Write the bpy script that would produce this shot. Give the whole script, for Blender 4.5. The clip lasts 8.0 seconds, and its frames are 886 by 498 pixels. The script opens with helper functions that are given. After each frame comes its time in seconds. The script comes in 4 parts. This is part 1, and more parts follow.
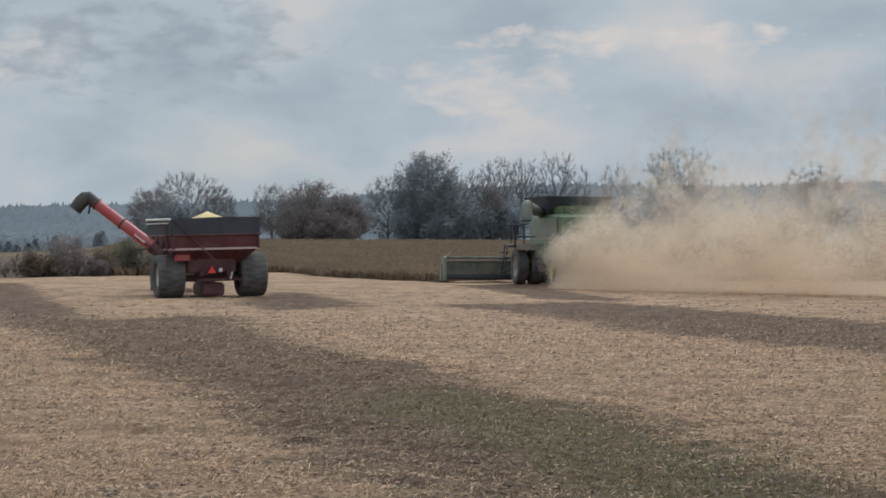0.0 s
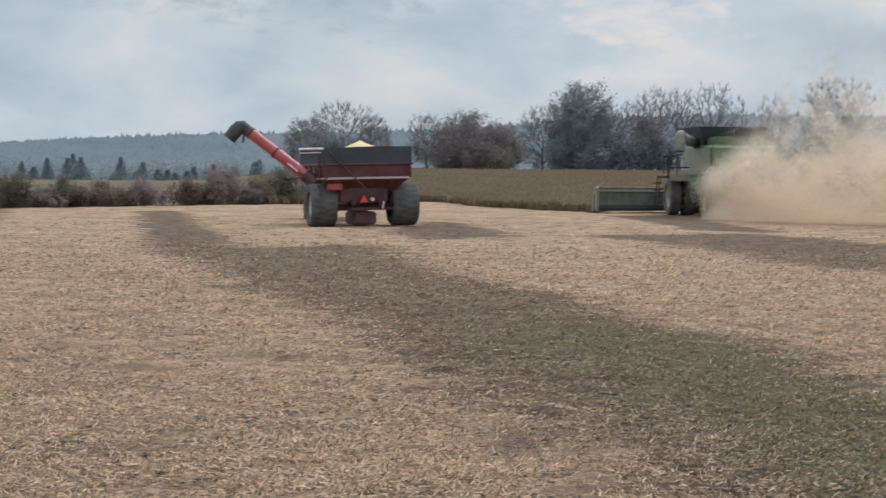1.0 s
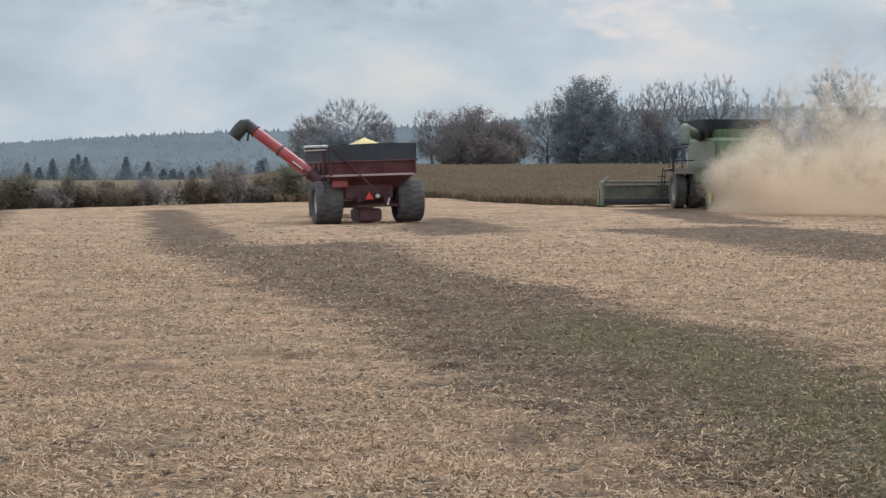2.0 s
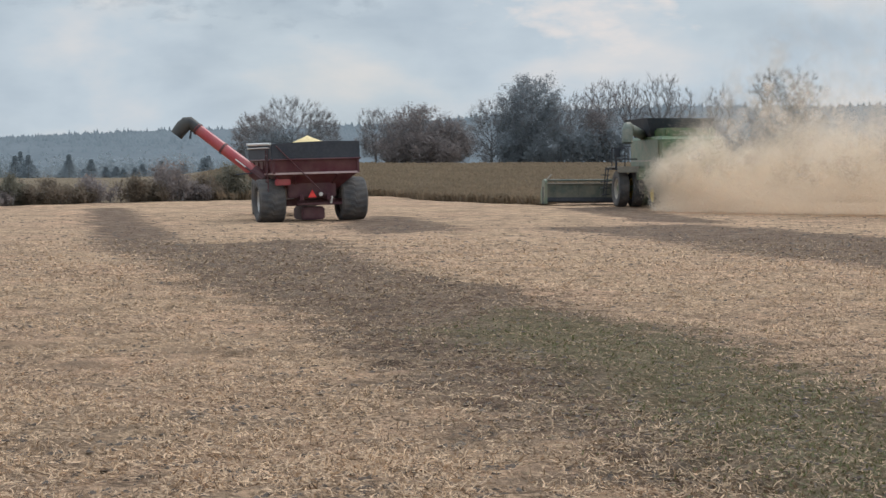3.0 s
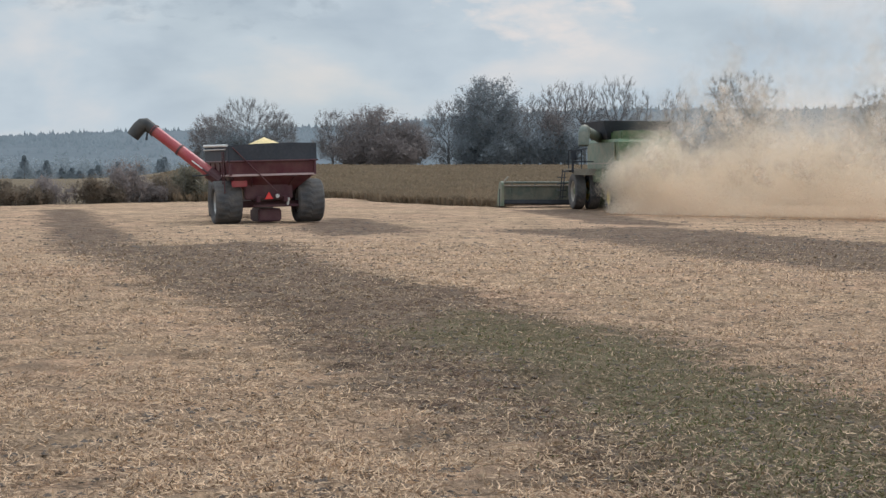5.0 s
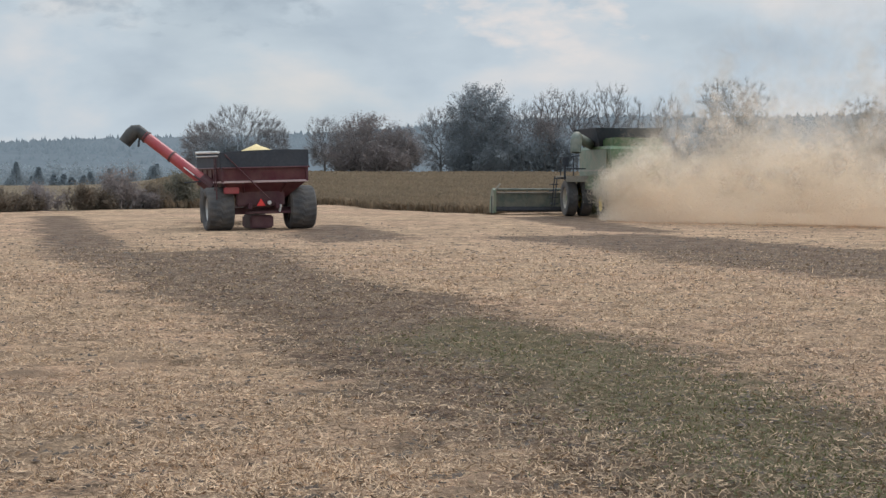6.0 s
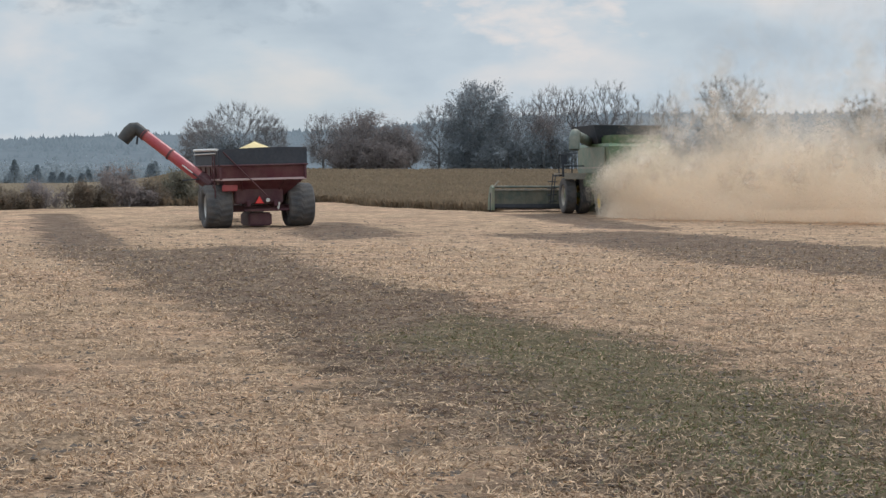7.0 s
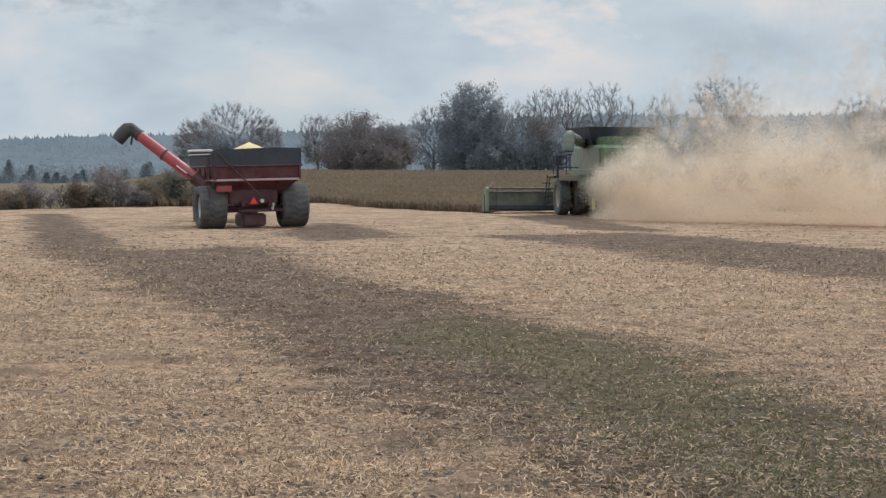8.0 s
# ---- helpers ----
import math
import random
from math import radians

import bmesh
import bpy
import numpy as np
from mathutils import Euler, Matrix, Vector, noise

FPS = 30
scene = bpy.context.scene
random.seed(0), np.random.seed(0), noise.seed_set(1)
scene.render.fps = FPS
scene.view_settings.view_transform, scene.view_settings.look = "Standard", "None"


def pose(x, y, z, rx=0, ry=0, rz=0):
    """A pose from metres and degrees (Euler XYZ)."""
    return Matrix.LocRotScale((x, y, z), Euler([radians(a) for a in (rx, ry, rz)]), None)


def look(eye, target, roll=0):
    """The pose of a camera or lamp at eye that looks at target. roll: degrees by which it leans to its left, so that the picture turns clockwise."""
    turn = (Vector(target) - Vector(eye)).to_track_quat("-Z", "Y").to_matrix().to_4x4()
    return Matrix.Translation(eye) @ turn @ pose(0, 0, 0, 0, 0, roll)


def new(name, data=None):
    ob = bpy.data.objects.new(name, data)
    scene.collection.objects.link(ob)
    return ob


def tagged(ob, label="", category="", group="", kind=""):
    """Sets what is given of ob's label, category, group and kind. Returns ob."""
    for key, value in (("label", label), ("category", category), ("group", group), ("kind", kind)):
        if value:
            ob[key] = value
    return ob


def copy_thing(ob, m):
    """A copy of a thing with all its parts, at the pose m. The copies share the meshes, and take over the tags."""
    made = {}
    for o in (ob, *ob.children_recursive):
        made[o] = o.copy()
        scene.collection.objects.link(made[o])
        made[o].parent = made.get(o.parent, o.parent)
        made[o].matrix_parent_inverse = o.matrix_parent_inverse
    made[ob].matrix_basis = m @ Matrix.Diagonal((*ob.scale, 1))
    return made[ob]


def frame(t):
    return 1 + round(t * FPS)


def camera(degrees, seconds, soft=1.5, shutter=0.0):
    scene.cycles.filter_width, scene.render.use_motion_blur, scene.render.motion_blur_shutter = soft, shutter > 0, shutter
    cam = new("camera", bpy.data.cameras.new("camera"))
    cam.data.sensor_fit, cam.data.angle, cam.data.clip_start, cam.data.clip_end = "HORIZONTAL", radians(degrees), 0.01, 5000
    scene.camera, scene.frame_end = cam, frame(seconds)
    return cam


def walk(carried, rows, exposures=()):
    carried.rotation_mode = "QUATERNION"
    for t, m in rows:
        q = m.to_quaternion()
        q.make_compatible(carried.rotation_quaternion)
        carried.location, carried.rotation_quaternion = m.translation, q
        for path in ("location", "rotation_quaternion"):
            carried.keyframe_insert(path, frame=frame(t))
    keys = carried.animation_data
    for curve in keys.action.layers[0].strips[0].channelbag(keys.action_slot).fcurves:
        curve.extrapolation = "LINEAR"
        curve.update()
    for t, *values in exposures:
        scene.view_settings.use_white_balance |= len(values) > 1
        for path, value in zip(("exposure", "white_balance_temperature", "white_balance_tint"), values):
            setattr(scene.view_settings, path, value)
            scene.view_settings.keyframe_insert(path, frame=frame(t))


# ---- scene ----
# A harvested field with a grain cart and a combine, seen through a long lens by someone standing still.
LENS = 24.58


def shot(x, y, z, turn, tilt, lean):
    """A camera pose: place, turn to the left, tilt upwards and lean to the left, in degrees."""
    return Matrix.Translation((x, y, z)) @ pose(0, 0, 0, 0, 0, turn) @ pose(0, 0, 0, 90 + tilt, 0, 0) @ pose(0, 0, 0, 0, 0, lean)


cam = camera(LENS, 8.0, soft=1.4, shutter=0.35)
walk(cam, [
    (0, shot(-0.214, 0.033, 2.042, -1.955, 0.069, 0.255)),
    (0.5, shot(-0.132, 0.020, 2.048, -0.261, -1.030, 0.781)),
    (1, shot(-0.068, 0.026, 2.053, 2.391, -1.940, 0.538)),
    (1.2, shot(-0.068, 0.049, 2.045, 2.903, -2.055, 0.145)),
    (2.3, shot(-0.027, 0.006, 2.059, 2.390, -2.053, -0.260)),
    (2.5, shot(-0.004, -0.004, 2.054, 2.076, -1.999, -0.111)),
    (3, shot(-0.008, 0.019, 2.049, 0.995, -2.104, -0.068)),
    (3.5, shot(-0.002, -0.001, 2.053, 0.406, -2.277, -0.127)),
    (4, shot(-0.000, 0.014, 2.050, 0.291, -2.196, -0.058)),
    (4.5, shot(0.000, -0.000, 2.050, -0.000, -2.125, -0.000)),
    (5, shot(-0.001, -0.013, 2.056, -0.220, -2.050, 0.072)),
    (6.5, shot(0.006, -0.024, 2.055, -0.474, -1.814, 0.113)),
    (7, shot(0.007, -0.018, 2.056, -0.483, -1.929, 0.080)),
    (7.5, shot(0.010, -0.023, 2.054, -0.578, -2.052, 0.056)),
    (8, shot(0.016, -0.025, 2.053, -0.640, -1.894, 0.226)),
], exposures=[(0, -0.29), (0.5, -0.18), (1, 0.0), (8, 0.0)])

# ---- light: an overcast sky with a veiled sun high ahead ----
SUN_TURN, SUN_HEIGHT = 40.0, 48.0
world = bpy.data.worlds.new("sky")
scene.world = world
world.use_nodes = True
wn, wl = world.node_tree.nodes, world.node_tree.links
wn.clear()


def wnode(kind, **kw):
    n = wn.new(kind)
    for k, v in kw.items():
        if k in n.inputs:
            n.inputs[k].default_value = v
    return n


sky = wn.new("ShaderNodeTexSky")
sky.sky_type = "NISHITA"
sky.sun_disc = False
sky.sun_elevation, sky.sun_rotation = radians(SUN_HEIGHT), radians(SUN_TURN)
sky.air_density, sky.dust_density = 1.0, 1.5
sky_dim = wn.new("ShaderNodeVectorMath")
sky_dim.operation = "SCALE"
sky_dim.inputs["Scale"].default_value = 0.10
wl.new(sky.outputs[0], sky_dim.inputs[0])
way = wn.new("ShaderNodeTexCoord")
stretch = wn.new("ShaderNodeMapping")
stretch.inputs["Scale"].default_value = (1.0, 1.0, 2.2)
stretch.inputs["Location"].default_value = (0.35, 0.0, 0.12)
wl.new(way.outputs["Generated"], stretch.inputs["Vector"])
big = wnode("ShaderNodeTexNoise", Scale=6.0, Detail=5.0, Roughness=0.45, Distortion=0.1)
small = wnode("ShaderNodeTexNoise", Scale=11.0, Detail=6.0, Roughness=0.5, Distortion=0.1)
for n in (big, small):
    wl.new(stretch.outputs[0], n.inputs["Vector"])
cloud = wn.new("ShaderNodeValToRGB")
cloud.color_ramp.elements[0].position, cloud.color_ramp.elements[0].color = 0.34, (0.42, 0.50, 0.58, 1)
cloud.color_ramp.elements[1].position, cloud.color_ramp.elements[1].color = 0.70, (0.69, 0.69, 0.70, 1)
mid = cloud.color_ramp.elements.new(0.53)
mid.color = (0.53, 0.61, 0.68, 1)
wl.new(small.outputs["Fac"], cloud.inputs["Fac"])
cover = wn.new("ShaderNodeMapRange")
cover.inputs["From Min"].default_value, cover.inputs["From Max"].default_value = 0.30, 0.55
cover.inputs["To Min"].default_value, cover.inputs["To Max"].default_value = 0.86, 1.0
wl.new(big.outputs["Fac"], cover.inputs["Value"])
blend = wn.new("ShaderNodeMix")
blend.data_type = "RGBA"
wl.new(cover.outputs[0], blend.inputs["Factor"])
wl.new(sky_dim.outputs[0], blend.inputs["A"])
wl.new(cloud.outputs[0], blend.inputs["B"])


def wmath(op, a, b):
    m = wn.new("ShaderNodeMath")
    m.operation = op
    for i, v in enumerate((a, b)):
        if isinstance(v, float):
            m.inputs[i].default_value = v
        else:
            wl.new(v, m.inputs[i])
    return m.outputs[0]


axes = wn.new("ShaderNodeSeparateXYZ")
wl.new(way.outputs["Generated"], axes.inputs[0])


def cloud_bank(turn, height, wide, tall, soft_noise):
    """How far a direction lies inside a ragged cloud round a turn and a height (as slopes): 0 to 1. It lies ahead only."""
    u = wmath("DIVIDE", wmath("SUBTRACT", axes.outputs["X"], turn), wide)
    v = wmath("DIVIDE", wmath("SUBTRACT", axes.outputs["Z"], height), tall)
    d = wmath("ADD", wmath("MULTIPLY", u, u), wmath("MULTIPLY", v, v))
    d = wmath("ADD", d, wmath("MULTIPLY", wmath("SUBTRACT", soft_noise, 0.5), 10.0))
    r = wn.new("ShaderNodeMapRange")
    r.inputs["From Min"].default_value, r.inputs["From Max"].default_value = 1.3, -0.9
    wl.new(d, r.inputs["Value"])
    ahead = wmath("GREATER_THAN", axes.outputs["Y"], 0.0)
    return wmath("MULTIPLY", r.outputs[0], ahead)


def bank_mix(fac, a, colour):
    m = wn.new("ShaderNodeMix")
    m.data_type = "RGBA"
    wl.new(fac, m.inputs["Factor"])
    wl.new(a, m.inputs["A"])
    m.inputs["B"].default_value = colour
    return m.outputs["Result"]


rag = wnode("ShaderNodeTexNoise", Scale=46.0, Detail=7.0, Roughness=0.55, Distortion=0.2)
wl.new(stretch.outputs[0], rag.inputs["Vector"])
lit = blend.outputs["Result"]
lit = bank_mix(wmath("MULTIPLY", cloud_bank(-0.12, 0.098, 0.075, 0.020, rag.outputs["Fac"]), 0.75), lit, (0.36, 0.43, 0.50, 1))
lit = bank_mix(wmath("MULTIPLY", cloud_bank(0.052, 0.080, 0.040, 0.016, rag.outputs["Fac"]), 0.75), lit, (0.78, 0.73, 0.71, 1))
lit = bank_mix(wmath("MULTIPLY", cloud_bank(0.13, 0.104, 0.065, 0.007, rag.outputs["Fac"]), 0.9), lit, (0.80, 0.75, 0.72, 1))
# an overcast dome grows brighter towards the zenith
dome = wn.new("ShaderNodeMapRange")
dome.inputs["From Min"].default_value, dome.inputs["From Max"].default_value = 0.12, 1.0
dome.inputs["To Min"].default_value, dome.inputs["To Max"].default_value = 1.0, 2.5
wl.new(axes.outputs["Z"], dome.inputs["Value"])
back = wnode("ShaderNodeBackground")
wl.new(lit, back.inputs["Color"])
wl.new(dome.outputs[0], back.inputs["Strength"])
wout = wn.new("ShaderNodeOutputWorld")
wl.new(back.outputs[0], wout.inputs["Surface"])

sun = new("sun", bpy.data.lights.new("sun", "SUN"))
sun.data.energy, sun.data.angle, sun.data.color = 1.3, radians(18), (1.0, 0.95, 0.90)
sun_way = Vector((math.sin(radians(SUN_TURN)) * math.cos(radians(SUN_HEIGHT)), math.cos(radians(SUN_TURN)) * math.cos(radians(SUN_HEIGHT)), math.sin(radians(SUN_HEIGHT))))
sun.matrix_world = look(sun_way * 50, (0, 0, 0))


# ---- materials ----
def material(name, low, high, rough=0.7, metal=0.0, grain=6.0, wear=0.8, dirt=None, dirt_amount=0.0, bump=0.0, island=0.0, translucent=0.0):
    """A surface whose colour wanders between low and high at two scales, with optional dust, relief and translucency."""
    m = bpy.data.materials.new(name)
    m.use_nodes = True
    n, l = m.node_tree.nodes, m.node_tree.links
    n.clear()
    out = n.new("ShaderNodeOutputMaterial")
    bsdf = n.new("ShaderNodeBsdfPrincipled")
    bsdf.inputs["Roughness"].default_value, bsdf.inputs["Metallic"].default_value = rough, metal
    co = n.new("ShaderNodeTexCoord")
    fine, broad = n.new("ShaderNodeTexNoise"), n.new("ShaderNodeTexNoise")
    fine.inputs["Scale"].default_value, fine.inputs["Detail"].default_value = grain, 6
    broad.inputs["Scale"].default_value, broad.inputs["Detail"].default_value = wear, 4
    for t in (fine, broad):
        l.new(co.outputs["Object"], t.inputs["Vector"])
    both = n.new("ShaderNodeMath")
    both.operation = "ADD"
    l.new(fine.outputs["Fac"], both.inputs[0])
    l.new(broad.outputs["Fac"], both.inputs[1])
    spread = n.new("ShaderNodeMapRange")
    spread.inputs["From Min"].default_value, spread.inputs["From Max"].default_value = 0.75, 1.25
    l.new(both.outputs[0], spread.inputs["Value"])
    fac = spread.outputs[0]
    if island:
        g = n.new("ShaderNodeNewGeometry")
        mixed = n.new("ShaderNodeMix")
        mixed.inputs["Factor"].default_value = island
        l.new(fac, mixed.inputs["A"])
        l.new(g.outputs["Random Per Island"], mixed.inputs["B"])
        fac = mixed.outputs["Result"]
    colour = n.new("ShaderNodeMix")
    colour.data_type = "RGBA"
    colour.inputs["A"].default_value, colour.inputs["B"].default_value = (*low, 1), (*high, 1)
    l.new(fac, colour.inputs["Factor"])
    base = colour.outputs["Result"]
    if dirt:
        spot = n.new("ShaderNodeTexNoise")
        spot.inputs["Scale"].default_value, spot.inputs["Detail"].default_value = 2.3, 7
        l.new(co.outputs["Object"], spot.inputs["Vector"])
        some = n.new("ShaderNodeMapRange")
        some.inputs["From Min"].default_value, some.inputs["From Max"].default_value = 0.35, 0.75
        some.inputs["To Max"].default_value = dirt_amount * 2
        l.new(spot.outputs["Fac"], some.inputs["Value"])
        dusty = n.new("ShaderNodeMix")
        dusty.data_type = "RGBA"
        dusty.inputs["B"].default_value = (*dirt, 1)
        l.new(some.outputs[0], dusty.inputs["Factor"])
        l.new(base, dusty.inputs["A"])
        base = dusty.outputs["Result"]
    l.new(base, bsdf.inputs["Base Color"])
    if bump:
        b = n.new("ShaderNodeBump")
        b.inputs["Strength"].default_value, b.inputs["Distance"].default_value = bump, 0.02
        l.new(fine.outputs["Fac"], b.inputs["Height"])
        l.new(b.outputs[0], bsdf.inputs["Normal"])
    end = bsdf.outputs[0]
    if translucent:
        tr = n.new("ShaderNodeBsdfTranslucent")
        l.new(base, tr.inputs["Color"])
        mx = n.new("ShaderNodeMixShader")
        mx.inputs[0].default_value = translucent
        l.new(end, mx.inputs[1])
        l.new(tr.outputs[0], mx.inputs[2])
        end = mx.outputs[0]
    l.new(end, out.inputs["Surface"])
    return m


SOIL_DUST = (0.33, 0.26, 0.19)
RED = material("red_paint", (0.068, 0.013, 0.023), (0.098, 0.019, 0.031), 0.38, 0.0, 14, 1.2, SOIL_DUST, 0.09)
DARK_RED = material("red_paint_worn", (0.056, 0.012, 0.020), (0.084, 0.017, 0.027), 0.55, 0.0, 14, 1.2, SOIL_DUST, 0.08)
BRIGHT_RED = material("auger_red", (0.33, 0.042, 0.056), (0.41, 0.058, 0.070), 0.38, 0.0, 10, 1.2, SOIL_DUST, 0.12)
BLACK = material("black_sheet", (0.026, 0.031, 0.041), (0.045, 0.051, 0.064), 0.75, 0.0, 9, 1.0, SOIL_DUST, 0.02)
RUBBER = material("tyre_rubber", (0.06, 0.06, 0.064), (0.088, 0.085, 0.086), 0.85, 0.0, 18, 2.0, SOIL_DUST, 0.10, 0.3)
GREY_STEEL = material("grey_steel", (0.40, 0.40, 0.40), (0.55, 0.54, 0.52), 0.45, 0.4, 12, 1.5, SOIL_DUST, 0.2)
PALE = material("pale_stripe", (0.42, 0.30, 0.30), (0.55, 0.42, 0.42), 0.5, 0.0, 12, 2, SOIL_DUST, 0.2)
DUSTY = material("dusty_steel", (0.25, 0.23, 0.195), (0.36, 0.33, 0.285), 0.6, 0.0, 12, 2, SOIL_DUST, 0.2)
WHITE = material("white_paint", (0.62, 0.62, 0.60), (0.78, 0.77, 0.75), 0.5, 0.0, 12, 2, SOIL_DUST, 0.15)
YELLOW = material("yellow_rim", (0.60, 0.42, 0.04), (0.72, 0.52, 0.06), 0.45, 0.0, 12, 2, SOIL_DUST, 0.2)
AUGER_GREEN = material("dull_green_paint", (0.080, 0.105, 0.085), (0.12, 0.145, 0.12), 0.5, 0.0, 10, 1.0, SOIL_DUST, 0.2)
GREEN = material("green_paint", (0.03, 0.09, 0.03), (0.05, 0.125, 0.045), 0.42, 0.0, 10, 1.0, SOIL_DUST, 0.25)
PALE_GREEN = material("dusty_green_paint", (0.11, 0.155, 0.11), (0.155, 0.20, 0.145), 0.5, 0.0, 10, 1.0, SOIL_DUST, 0.3)
HEADER_GREEN = material("header_sheet", (0.06, 0.08, 0.068), (0.10, 0.125, 0.105), 0.5, 0.2, 8, 0.8, SOIL_DUST, 0.2)
HOOD = material("spout_rubber", (0.020, 0.022, 0.024), (0.035, 0.038, 0.039), 0.6, 0.0, 8, 1.5, SOIL_DUST, 0.08)
GLASS = material("cab_glass", (0.02, 0.025, 0.03), (0.03, 0.035, 0.04), 0.22)
BEANS = material("yellow_beans", (0.62, 0.47, 0.22), (0.78, 0.62, 0.32), 0.7, 0.0, 60, 3, None, 0, 0.5)
SIGN_RED = material("sign_red", (0.75, 0.03, 0.03), (0.85, 0.05, 0.05), 0.4)
SIGN_ORANGE = material("sign_orange", (0.78, 0.06, 0.05), (0.84, 0.08, 0.06), 0.4)
# bark and twigs are lightened to grey, haze included in the colour
BARK = material("bark", (0.15, 0.145, 0.145), (0.21, 0.2, 0.195), 0.9, 0.0, 3, 0.4)
TWIG = material("twig", (0.165, 0.16, 0.165), (0.255, 0.245, 0.245), 0.9, 0.0, 3, 0.4, island=0.6, translucent=0.5)
# distance haze mixed in: blue-grey into the dark leaf, grey into the rust
LEAF_HAZED = material("hazed_leaf", (0.21, 0.24, 0.265), (0.31, 0.335, 0.355), 0.7, 0.0, 2, 0.3, island=0.6, translucent=0.5)
LEAF_RUST = material("rust_leaf", (0.21, 0.185, 0.185), (0.31, 0.26, 0.24), 0.7, 0.0, 2, 0.3, island=0.6, translucent=0.5)
LEAF_OLIVE = material("olive_leaf", (0.125, 0.122, 0.092), (0.205, 0.185, 0.14), 0.7, 0.0, 2, 0.3, island=0.6, translucent=0.5)
LEAF_TAN = material("tan_leaf", (0.155, 0.125, 0.095), (0.25, 0.195, 0.145), 0.7, 0.0, 2, 0.3, island=0.6, translucent=0.5)
# valley trees, paled to blue-grey so that the colour carries the haze
HAZED_FOLIAGE = material("hazed_foliage", (0.25, 0.295, 0.325), (0.31, 0.35, 0.38), 0.8, 0.0, 1, 0.2, island=0.5, translucent=0.5)
# the hill and its wood: aerial haze painted in as blue-grey base colours
HAZED_HILL = material("hazed_hill", (0.085, 0.110, 0.130), (0.115, 0.140, 0.160), 1.0, 0.0, 0.05, 0.006)
HAZED_HILL_TREES = material("hazed_conifers", (0.12, 0.150, 0.172), (0.155, 0.185, 0.205), 1.0, 0.0, 0.05, 0.006, island=0.5)
STRAW = material("straw", (0.11, 0.066, 0.038), (0.90, 0.63, 0.41), 0.75, 0.0, 3, 0.35, island=0.85, translucent=0.2)
STRAW_DARK = material("weathered_straw", (0.085, 0.057, 0.034), (0.56, 0.39, 0.24), 0.8, 0.0, 3, 0.35, island=0.8, translucent=0.15)
WEED = material("green_weed", (0.1, 0.098, 0.036), (0.19, 0.175, 0.072), 0.7, 0.0, 3, 0.5, island=0.6, translucent=0.3)
CLOD = material("soil_clod", (0.06, 0.045, 0.035), (0.12, 0.09, 0.07), 0.95, 0.0, 12, 1.0, island=0.6)
CROP = material("ripe_bean_plants", (0.185, 0.14, 0.095), (0.335, 0.25, 0.165), 0.8, 0.0, 1.5, 0.15, island=0.45, translucent=0.4)


# ---- building helpers ----
def part(name, bm, mat, parent, label="", smooth=False):
    me = bpy.data.meshes.new(name)
    bm.normal_update()
    if smooth:
        for face in bm.faces:
            face.smooth = True
    bm.to_mesh(me)
    bm.free()
    me.materials.append(mat)
    ob = new(name, me)
    ob.parent = parent
    if label:
        ob["label"] = label
    return ob


def sheet(name, verts, faces, mat):
    """A mesh object from arrays of vertices and of equal-sided faces."""
    verts, faces = np.asarray(verts, np.float32), np.asarray(faces, np.int32)
    me = bpy.data.meshes.new(name)
    k = faces.shape[1]
    me.vertices.add(len(verts))
    me.vertices.foreach_set("co", verts.ravel())
    me.loops.add(faces.size)
    me.loops.foreach_set("vertex_index", faces.ravel())
    me.polygons.add(len(faces))
    me.polygons.foreach_set("loop_start", np.arange(0, faces.size, k, dtype=np.int32))
    me.update(calc_edges=True)
    me.materials.append(mat)
    return new(name, me)


def thing(name, label, category, m, group=""):
    ob = new(name)
    ob.empty_display_size = 0.2
    ob.matrix_world = m
    return tagged(ob, label, category, group)


def box(bm, c, s, bevel=0.0, m=None):
    r = bmesh.ops.create_cube(bm, size=1.0)
    vs = r["verts"]
    for v in vs:
        v.co = Vector((v.co.x * s[0], v.co.y * s[1], v.co.z * s[2]))
    if bevel:
        es = {e for v in vs for e in v.link_edges}
        out = bmesh.ops.bevel(bm, geom=list(es), offset=bevel, segments=2, affect="EDGES")
        vs = list({v for f in out["faces"] for v in f.verts} | {v for v in vs if v.is_valid})
    for v in vs:
        v.co = (m @ v.co if m else v.co) + Vector(c)
    return bm


def tube(bm, p0, p1, r0, r1=None, n=10, caps=True):
    p0, p1 = Vector(p0), Vector(p1)
    r1 = r0 if r1 is None else r1
    turn = (p1 - p0).to_track_quat("Z", "Y").to_matrix()
    rings = []
    for p, r in ((p0, r0), (p1, r1)):
        rings.append([bm.verts.new(p + turn @ Vector((r * math.cos(2 * math.pi * i / n), r * math.sin(2 * math.pi * i / n), 0))) for i in range(n)])
    for i in range(n):
        bm.faces.new((rings[0][i], rings[0][(i + 1) % n], rings[1][(i + 1) % n], rings[1][i]))
    if caps:
        bm.faces.new(rings[0][::-1])
        bm.faces.new(rings[1])
    return bm


def pipe(bm, points, radii, n=16):
    """One bent pipe through the points, its rings shared at the bends."""
    points = [Vector(p) for p in points]
    rings = []
    for i, (p, rr) in enumerate(zip(points, radii)):
        d = (points[min(i + 1, len(points) - 1)] - points[max(i - 1, 0)]).normalized()
        u = d.cross(Vector((0.3, 1, 0))).normalized()
        v = d.cross(u)
        rings.append([bm.verts.new(p + (u * math.cos(2 * math.pi * k / n) + v * math.sin(2 * math.pi * k / n)) * rr) for k in range(n)])
    for a, b in zip(rings, rings[1:]):
        for i in range(n):
            bm.faces.new((a[i], a[(i + 1) % n], b[(i + 1) % n], b[i]))
    return bm


